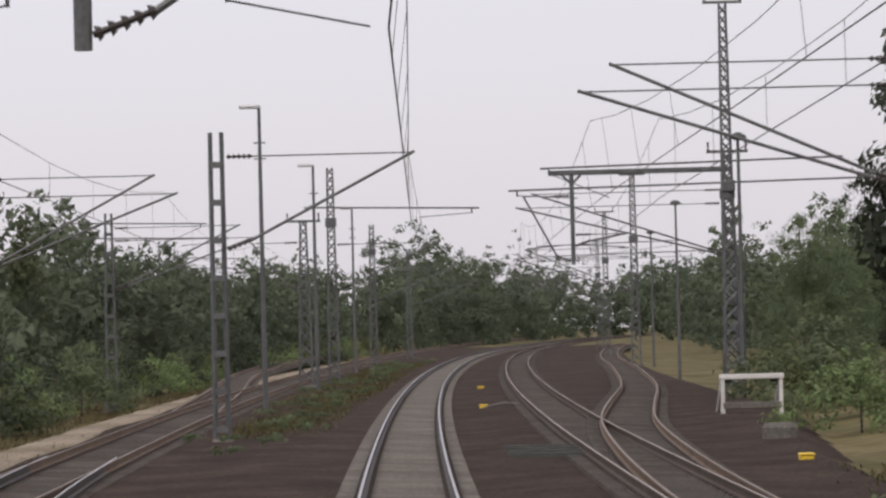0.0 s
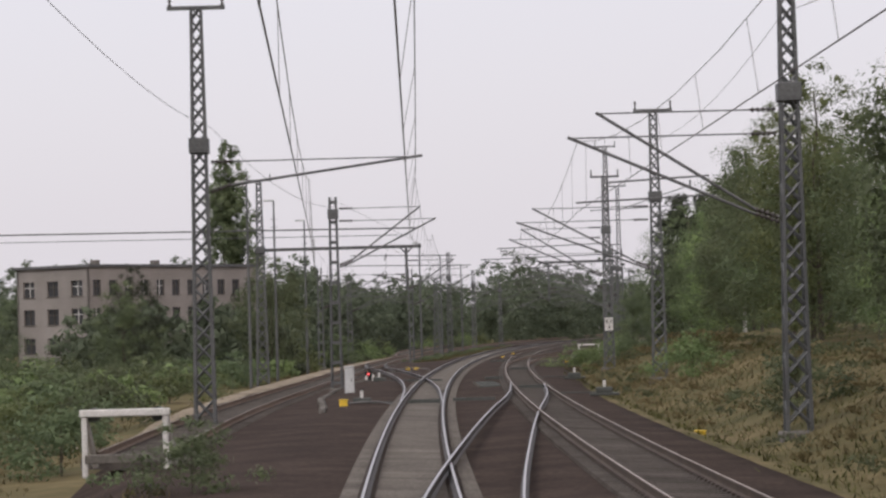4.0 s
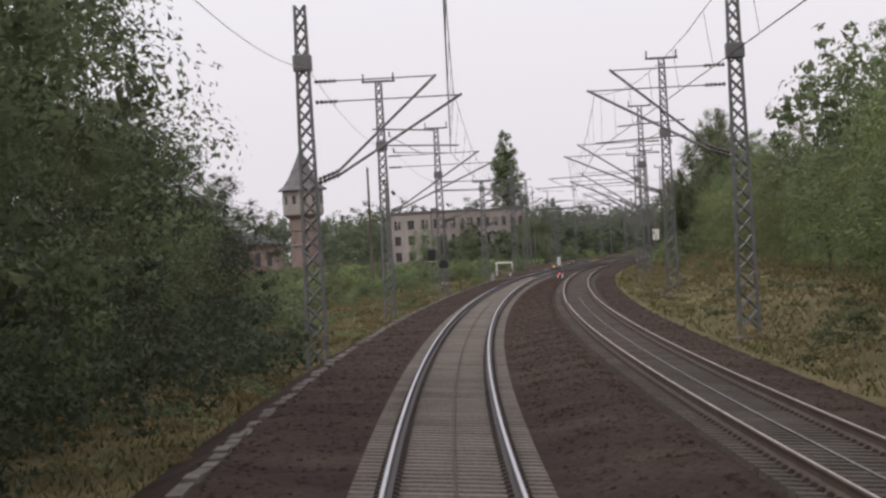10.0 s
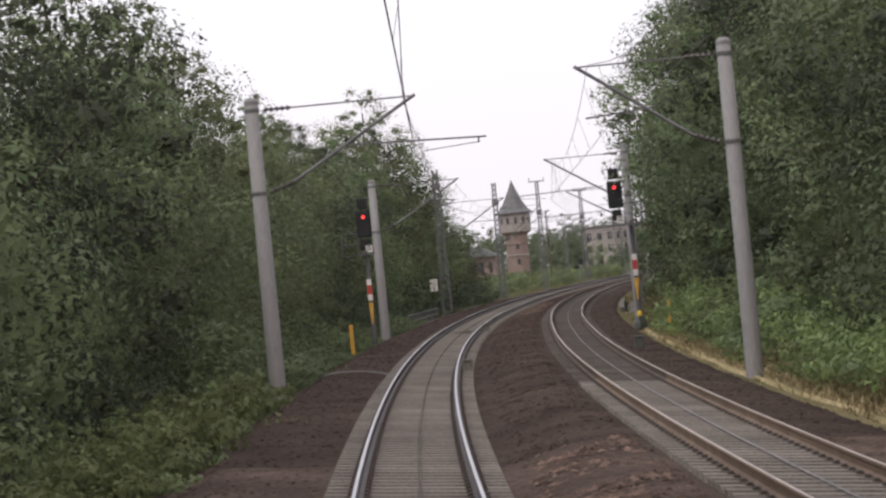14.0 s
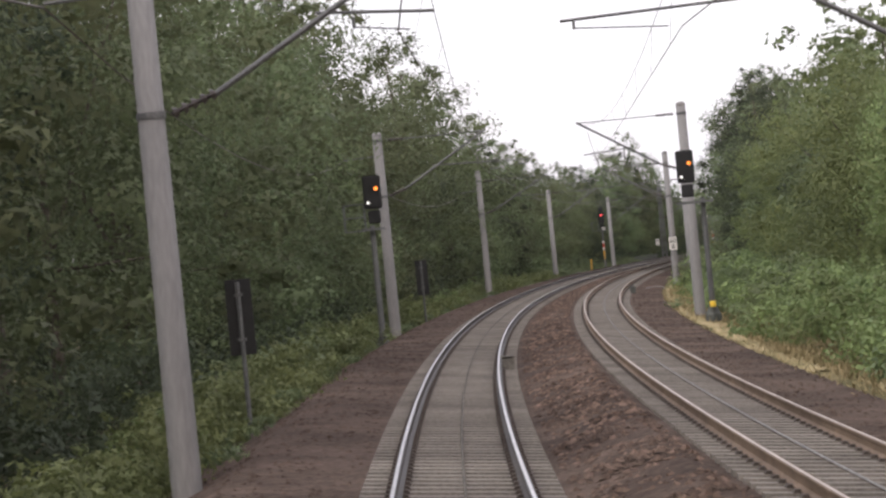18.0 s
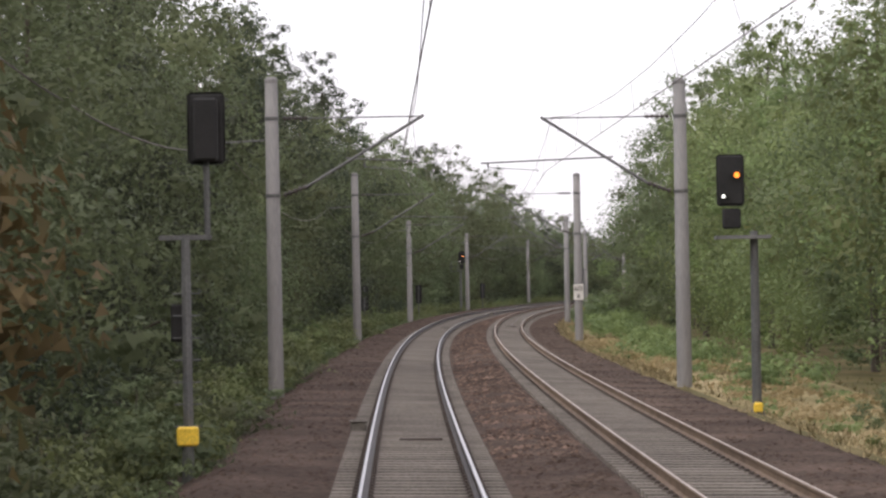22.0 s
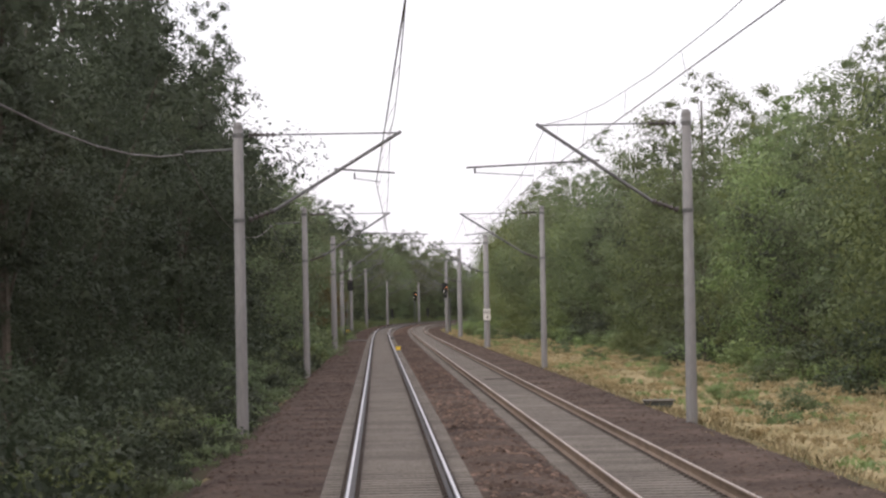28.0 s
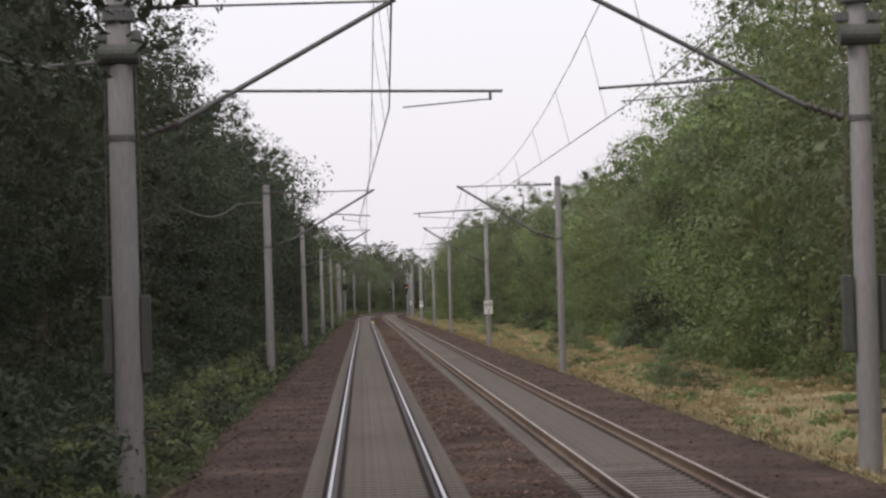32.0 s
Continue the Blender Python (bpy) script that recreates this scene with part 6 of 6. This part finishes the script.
# light kinds repeated here too, their paler leaves replacing haze
belt(560, 1390, 9.0, lambda s: np.interp(s, [560, 640, 760, 900, 1000, 1150, 1220, 1260, 1390], [14.5, 15.8, 16.5, 18.5, 20.5, 21.0, 20.0, 18.5, 18.0]), 1.2, ["oak", "light", "dark2", "light", "oak2", "light"], (0.82, 1.12), "forest edge trees", (0.9, 1.2), lambda s: np.interp(s, [560, 640, 700, 760, 900, 985, 1064, 1118, 1180, 1240, 1390], [0.85, 0.8, 0.85, 1.12, 1.15, 1.06, 1.02, 1.12, 1.13, 1.3, 1.3]))
woods("woods_right", "green woods behind the forest edge", scatter(260, 480, 8, 20, 25, 13.5, 4.2, 3) + scatter(480, 1400, 8, lambda s: np.interp(s, [480, 640, 900, 1150, 1240, 1400], [18, 18.5, 24, 26, 24, 24]), lambda s: np.interp(s, [480, 640, 900, 1150, 1240, 1400], [24, 25, 30, 33, 31, 31]), 15.5, 4.4, 4), "leaf", 1500, 0.48, 34)
woods("undergrowth_right", "light green undergrowth along the forest edge", scatter(480, 712, 1.9, 9.2, 12.5, 2.0, 1.8, 23) + scatter(712, 860, 5.0, 9.2, 12.5, 1.2, 1.6, 25) + scatter(860, 1395, 6.0, lambda s: np.interp(s, [860, 1150, 1260], [15.5, 18.0, 16.0]), lambda s: np.interp(s, [860, 1150, 1260], [17.5, 20.0, 18.0]), 1.4, 1.6, 24), "leaf_light", 640, 0.12, 12)
belt(480, 730, 8.5, lambda s: np.interp(s, [480, 700, 780, 880], [10.4, 10.8, 12.5, 12.5]), 0.9, ["bush", "bush2", "bush"], (0.8, 1.35), "undergrowth bushes", (1.0, 1.4))
belt(880, 1390, 20.0, lambda s: 12.0, 3.0, ["bush", "bush2"], (0.3, 0.6), "verge bushes", (1.0, 1.4))
belt(880, 1390, 12.0, lambda s: np.interp(s, [880, 1150, 1220, 1260, 1390], [16.0, 18.5, 17.5, 16.0, 15.5]), 1.0, ["bush2", "scrub", "bush"], (0.7, 1.2), "forest edge bushes", (1.0, 1.5))
# yard: far woods, bushes, single trees
# far woods use the leaf green greyed for haze
woods("woods_far", "far woods beyond the yard", scatter(-720, -420, 5.0, -40, -10, 18.5, 5.5, 5) + scatter(-420, -165, 4.5, -42, -27, 12.0, 4.6, 6) + scatter(-165, -50, 7, -32, -20, 6.0, 3.0, 16) + scatter(-720, -260, 6.5, 22, 60, 15.0, 5.0, 7) + scatter(-700, 100, 7, -170, -105, 18, 6.5, 8) + scatter(-700, -240, 6, -105, -56, 15, 5.0, 9), "leaf_haze", 1100, 0.6, 26)
woods("woods_distant", "distant woods in haze-greyed green closing the view", scatter(-880, -700, 1.6, -110, 110, 20, 7.0, 10), "leaf_haze", 800, 1.0, 24)
belt(-400, -60, 8.5, lambda s: np.interp(s, [-400, -200, -60], [-22, -17.5, -16.5]), 1.5, ["bush", "bush2", "scrub", "bush"], (1.0, 1.6), "bushes by the yard")
belt(-60, 290, 7.5, lambda s: np.interp(s, [-60, 60, 110, 290], [-19, -17, -13, -15]), 3.0, ["bush", "bush2", "bush2"], (0.7, 1.2), "bushes by the yard", (1.2, 1.8))
woods("scrub_field", "low green scrub between line and buildings", scatter(-130, 130, 1.9, -62, -16, 2.3, 2.3, 11) + scatter(130, 330, 2.2, -62, -24, 2.3, 2.3, 13), "leaf", 340, 0.28, 10)
woods("scrub_field_light", "light green scrub between line and buildings", scatter(-130, 130, 3.2, -55, -14, 2.0, 2.1, 12) + scatter(130, 330, 3.6, -55, -21, 2.0, 2.1, 14), "leaf_light", 340, 0.28, 10)
for k, s, l, f in (("poplar", -220, -39.8, 1.06), ("birch", 108, 18.0, 1.0), ("birch", -4, 18.5, 0.72), ("birch", 104, 13.5, 0.62), ("birch", 100, 22.5, 0.75), ("conifer", -105, 21.4, 1.15), ("oak", -112, 15.0, 0.55), ("oak2", -120, 17, 0.55), ("light", 45, 17.5, 0.95), ("oak", 30, 21, 0.8), ("dark", -160, 24, 0.75), ("oak", -140, 21, 0.6), ("dark2", -205, -22, 0.5), ("dark", -110, -26, 0.42), ("dark", -175, -25, 0.48), ("poplar", -185, -27, 0.4), ("dark2", 318, -9.8, 0.52), ("dark", 336, -11.0, 0.62), ("dark", 308, -11.8, 0.46), ("dark", 326, -10.5, 0.5), ("dark", -40, -24, 0.6), ("oak", -20, -22, 0.55), ("oak", -62, -15.8, 0.72), ("oak2", -76, -17.5, 0.66), ("oak2", 25, -24, 0.5)):
    plant(k, s, l, f)
for s, l, f in ((-38, 8.9, 1.2), (-42, 10.2, 1.0), (-20, 12, 0.7), (48, 11.5, 1.1), (38, 12.5, 0.8), (90, 11.0, 0.9), (120, 12.0, 1.2), (130, 13.5, 1.3), (112, 13.5, 1.2), (150, 14, 1.0), (-80, 12.5, 1.3), (-95, 13.5, 1.5), (-108, 14.0, 1.4), (200, 12, 0.5), (240, 13, 0.6), (240.5, -6.4, 0.62), (232, -13, 1.1), (165, -5.9, 0.7), (122, -3.9, 0.6), (100, -9.0, 1.0), (60, -12.5, 1.1), (80, -13, 1.2), (300, -9.0, 0.9), (355, 10.5, 0.6), (415, 11.0, 1.0), (893, 9.4, 0.75), (897, 10.2, 0.6), (919, 10.2, 1.0), (922, 11.0, 0.8), (1200, 12.8, 0.7), (1203, 13.3, 0.5), (1271, 10.8, 0.55), (1262, 9.0, 0.35), (718, 9.9, 0.95), (724, 9.6, 0.9), (911, 15.8, 1.1), (1020, 16.0, 1.2), (1024, 17.0, 1.0), (1075, 12.5, 0.4), (1110, 11.5, 0.4)):
    plant(rnd.choice(["bush", "bush2"]), s, l, f, f * 1.2, group="verge bushes")


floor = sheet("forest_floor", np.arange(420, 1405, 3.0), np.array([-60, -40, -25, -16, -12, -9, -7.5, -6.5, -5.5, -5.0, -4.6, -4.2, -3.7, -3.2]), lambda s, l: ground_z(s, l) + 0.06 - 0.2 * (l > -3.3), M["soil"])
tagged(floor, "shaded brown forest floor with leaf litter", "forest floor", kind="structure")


# dry meadow on the wide verge, and trodden sandy earth beside the siding
wander = lambda s: 0.35 * np.sin(s * 0.23) + 0.25 * np.sin(s * 0.071 + 1.0)
hay_u = np.linspace(0, 1, 14)


def strip_sheet(name, s_steps, lat0, lat1, lift, mat):
    """A ground strip between two wandering edges, its rims sunk below the ground."""
    sm = np.asarray(s_steps, float)
    l = lat0(sm)[:, None] + (lat1(sm) - lat0(sm))[:, None] * hay_u[None]
    ss = np.broadcast_to(sm[:, None], l.shape)
    low = np.where((hay_u < 0.01) | (hay_u > 0.99), -0.25, lift)[None]
    z = np.maximum(ground_z(ss, l), np.where(mat == "sand", ballast_z(ss, l), -9.0)) + low
    idx = np.arange(l.size).reshape(l.shape)
    f = np.stack([idx[:-1, :-1], idx[:-1, 1:], idx[1:, 1:], idx[1:, :-1]], -1).reshape(-1, 4)
    return raw(name, place(ss, l, z).reshape(-1, 3), f, M[mat], smooth=True)


tagged(strip_sheet("meadow", np.arange(718, 1404, 3.0), lambda s: spacing(s) + 3.3 + 0.5 * wander(s * 1.7), lambda s: np.interp(s, [718, 860, 1000, 1150, 1260, 1404], [12.5, 14.0, 19, 20, 16, 16]) + wander(s), 0.05, "hay"), "wide verge of dry golden meadow grass", "meadow", kind="structure")
tagged(strip_sheet("dry_grass_edge", np.arange(480, 717, 3.0), lambda s: spacing(s) + 3.0 + 0.25 * wander(s * 2.1), lambda s: spacing(s) + 4.4 + 0.5 * wander(s), 0.05, "hay"), "narrow strip of golden dry grass along the ballast", "grass strip", kind="structure")
tagged(strip_sheet("sandy_path", np.arange(-420, 80, 3.0), lambda s: left_mid(s) - 5.2 + 1.3 * wander(s), lambda s: left_mid(s) - 1.75 + 0.4 * wander(s * 1.3), 0.04, "sand"), "strip of bare sandy earth beside the siding", "earth", kind="structure")


# ---- grass ----
def tufts(name, label, mat, s0, s1, lat, count, h, seed):
    """Clumps of thin blades that lean all ways, thicker in patches."""
    g = np.random.RandomState(seed)
    s = s0 + (s1 - s0) * g.rand(count)
    a, b = lat(s)
    l = a + (b - a) * g.rand(count)
    tall = 0.6 + 0.25 * np.sin(s * 0.11 + l * 1.1) * np.sin(s * 0.05 - l * 0.6) + 0.5 * g.rand(count)
    blades = 3
    s, l, tall = np.repeat(s, blades), np.repeat(l, blades), np.repeat(tall, blades)
    n = len(s)
    base = place(s, l, ground_z(s, l) - 0.04)
    base[:, :2] += g.normal(size=(n, 2)) * 0.16
    hh = h * tall * (0.45 + 0.7 * g.rand(n)) * K
    w = 0.012 + 0.022 * g.rand(n)
    ang = g.rand(n) * 2 * np.pi
    side = np.stack([np.cos(ang), np.sin(ang), np.zeros(n)], 1) * w[:, None]
    tip = base + np.stack([g.normal(size=n) * 0.45 * hh, g.normal(size=n) * 0.45 * hh, hh], 1)
    v = np.stack([base - side, base + side, tip], 1).reshape(-1, 3)
    up = np.array([0, 0, 1.0]) + 0.3 * g.normal(size=(n, 3))
    tagged(cloud(name, v, np.repeat(up / np.linalg.norm(up, axis=1)[:, None], 3, axis=0), M[mat]), label, "grass", kind="stuff")


E_ = lambda s: spacing(s) + 2.4
tufts("dry_grass", "tall dry straw-coloured grass on the verge", "straw", 480, 1395, lambda s: (E_(s) + 0.9, E_(s) + np.interp(s, [480, 800, 1000, 1395], [3.0, 6.0, 12.0, 12.0])), 20000, 0.24, 31)
tufts("edge_straw", "golden grass along the edge of the ballast", "golden", 480, 860, lambda s: (spacing(s) + 3.1, spacing(s) + 4.6), 9000, 0.24, 51)
tufts("tall_dry_grass", "golden dry grass on the wide verge", "golden", 880, 1395, lambda s: (E_(s) + 0.9, E_(s) + 11.0 + 0 * s), 60000, 0.2, 38)
tufts("green_grass", "green grass and weeds among the dry grass", "meadow", 480, 1395, lambda s: (E_(s) + 1.5, E_(s) + np.interp(s, [480, 800, 1000, 1395], [4.0, 8.0, 12.0, 12.0])), 8000, 0.2, 36)
tufts("bank_grass", "dry grass on the bank", "straw", -60, 480, lambda s: (np.maximum(E_(s) + 0.4, np.interp(s, [-60, 0, 60], [9.6, 8.9, 8.6])), E_(s) + 10.0), 20000, 0.2, 32)
tufts("bank_green", "green grass on the bank", "meadow", -60, 480, lambda s: (E_(s) + 0.5, E_(s) + 10.0), 16000, 0.2, 37)
tufts("left_straw", "dry grass beside the siding", "straw", 120, 440, lambda s: (-16.0 + 0 * s, -4.3 + 0 * s), 22000, 0.24, 39)
tufts("left_grass", "mixed grass beside the siding", "meadow", 120, 440, lambda s: (-14.0 + 0 * s, -4.3 + 0 * s), 10000, 0.22, 33)
tufts("yard_grass", "dry grass between the yard tracks", "straw", -320, 110, lambda s: (-13.0 + 0 * s, -9.0 + 0 * s), 6000, 0.22, 34)
strip = lambda s: (np.interp(s, [-240, -184, -100, -72], [-6.9, -6.2, -5.6, -5.2]), np.interp(s, [-240, -150, -72], [-2.6, -2.1, -2.5]))
tufts("strip_straw", "dry grass on the strip between siding and main track", "straw", -240, -76, strip, 12000, 0.2, 47)
tufts("strip_green", "green weeds on the strip between siding and main track", "meadow", -240, -80, strip, 5000, 0.24, 48)
tufts("siding_straw", "pale dry grass on the outer side of the siding", "straw", -200, -30, lambda s: (-18.0 + 0 * s, np.interp(s, [-200, -60, -30], [-12.6, -11.7, -11.5])), 14000, 0.22, 49)
tufts("edge_grass", "dark grass under the forest edge", "meadow", 440, 1395, lambda s: (-7.0 + 0 * s, -4.4 + 0 * s), 9000, 0.5, 35)


def weeds(name, label, mat, rows, leaves=110, size=0.085):
    """Low leafy weeds and seed heads, uncountable: rows of (s, lat, height, radius)."""
    ob = woods(name, label, rows, mat, leaves, size, 7)
    ob["category"] = "weeds"


weeds("bank_weeds", "green weeds among the dry grass of the bank", "leaf", scatter(-60, 470, 2.4, lambda s: float(spacing(s)) + 4.0, lambda s: float(spacing(s)) + 12.0, 0.5, 0.6, 61))
weeds("bank_straw_heads", "straw-coloured dead weeds on the bank", "straw", scatter(-60, 470, 1.3, lambda s: float(spacing(s)) + 3.6, lambda s: float(spacing(s)) + 12.0, 0.55, 0.5, 62))
weeds("siding_weeds", "green weeds in the grass beside the old siding", "leaf", scatter(120, 430, 2.2, -16.0, -4.6, 0.55, 0.65, 63))
weeds("siding_straw_heads", "straw-coloured dead weeds beside the old siding", "straw", scatter(120, 430, 1.1, -16.0, -4.4, 0.55, 0.5, 64))
weeds("meadow_weeds", "green weeds in the golden meadow", "leaf_light", scatter(800, 1395, 1.6, lambda s: float(spacing(s)) + 4.4, lambda s: float(np.interp(s, [800, 900, 1000, 1395], [11, 13, 17, 16])), 0.4, 0.5, 65))
weeds("meadow_seed_heads", "golden seed heads standing in the meadow", "golden", scatter(800, 1395, 0.8, lambda s: float(spacing(s)) + 3.8, lambda s: float(np.interp(s, [800, 900, 1000, 1395], [11, 13, 17, 16])), 0.45, 0.5, 66))
weeds("yard_weeds", "green weeds on the strip between the yard tracks", "leaf", scatter(-240, -60, 3.2, lambda s: -5.6, lambda s: -2.4, 0.4, 0.4, 67))
weeds("sleeper_weeds", "low weeds along the edge of the ballast", "leaf", scatter(440, 1395, 2.2, lambda s: -4.4, lambda s: -3.5, 0.4, 0.45, 68))


# loose stones on the bed, too many to count
def stones(name, label, s0, s1, lat, count, size, mat, seed):
    g = np.random.RandomState(seed)
    s = s0 + (s1 - s0) * g.rand(count)
    a, b = lat(s)
    l = a + (b - a) * g.rand(count)
    p = place(s, l, ballast_z(s, l) - 0.01)
    r = size * (0.5 + g.rand(count))
    ang = g.rand(count) * 6.28
    ring = np.stack([np.stack([np.cos(ang + k * 1.571) * r * (0.7 + 0.5 * g.rand(count)), np.sin(ang + k * 1.571) * r * (0.7 + 0.5 * g.rand(count)), 0 * r], 1) for k in range(4)], 1)
    top = np.stack([g.normal(size=count) * r * 0.3, g.normal(size=count) * r * 0.3, r * (0.3 + 0.4 * g.rand(count))], 1)
    v = np.concatenate([ring, top[:, None]], 1) + p[:, None]
    f = np.array([(0, 1, 4), (1, 2, 4), (2, 3, 4), (3, 0, 4)])[None] + 5 * np.arange(count)[:, None, None]
    tagged(raw(name, v.reshape(-1, 3), f.reshape(-1, 3), M[mat]), label, "ballast stones", kind="stuff")


for s0, s1, m, k in ((180, 560, "ballast", 0), (560, 1390, "ballast_grey", 1)):
    n = 16000 if k == 0 else 40000
    stones("ballast_stones", "loose crushed stones between the two tracks", s0, s1, lambda s: (1.3 + 0 * s, spacing(s) - 1.3), n, 0.05, m, 41 + 10 * k)
    stones("shoulder_stones", "loose crushed stones on the ballast shoulder", s0, s1, lambda s: (-3.6 + 0 * s, -1.3 + 0 * s), n * 3 // 4, 0.05, m, 42 + 10 * k)
    stones("far_shoulder_stones", "loose crushed stones on the far ballast shoulder", s0, s1, lambda s: (spacing(s) + 1.3, spacing(s) + 3.6), n * 3 // 4, 0.05, m, 43 + 10 * k)
for s0, s1, n, r, seed in ((405, 440, 2600, 0.055, 44), (560, 900, 17000, 0.06, 45), (1060, 1390, 10000, 0.06, 46)):
    stones("mound_stones", "orange-brown stones heaped between the tracks", s0, s1, lambda s: (spacing(s) / 2 - 0.75, spacing(s) / 2 + 0.75), n, r, "rust_stone", seed)
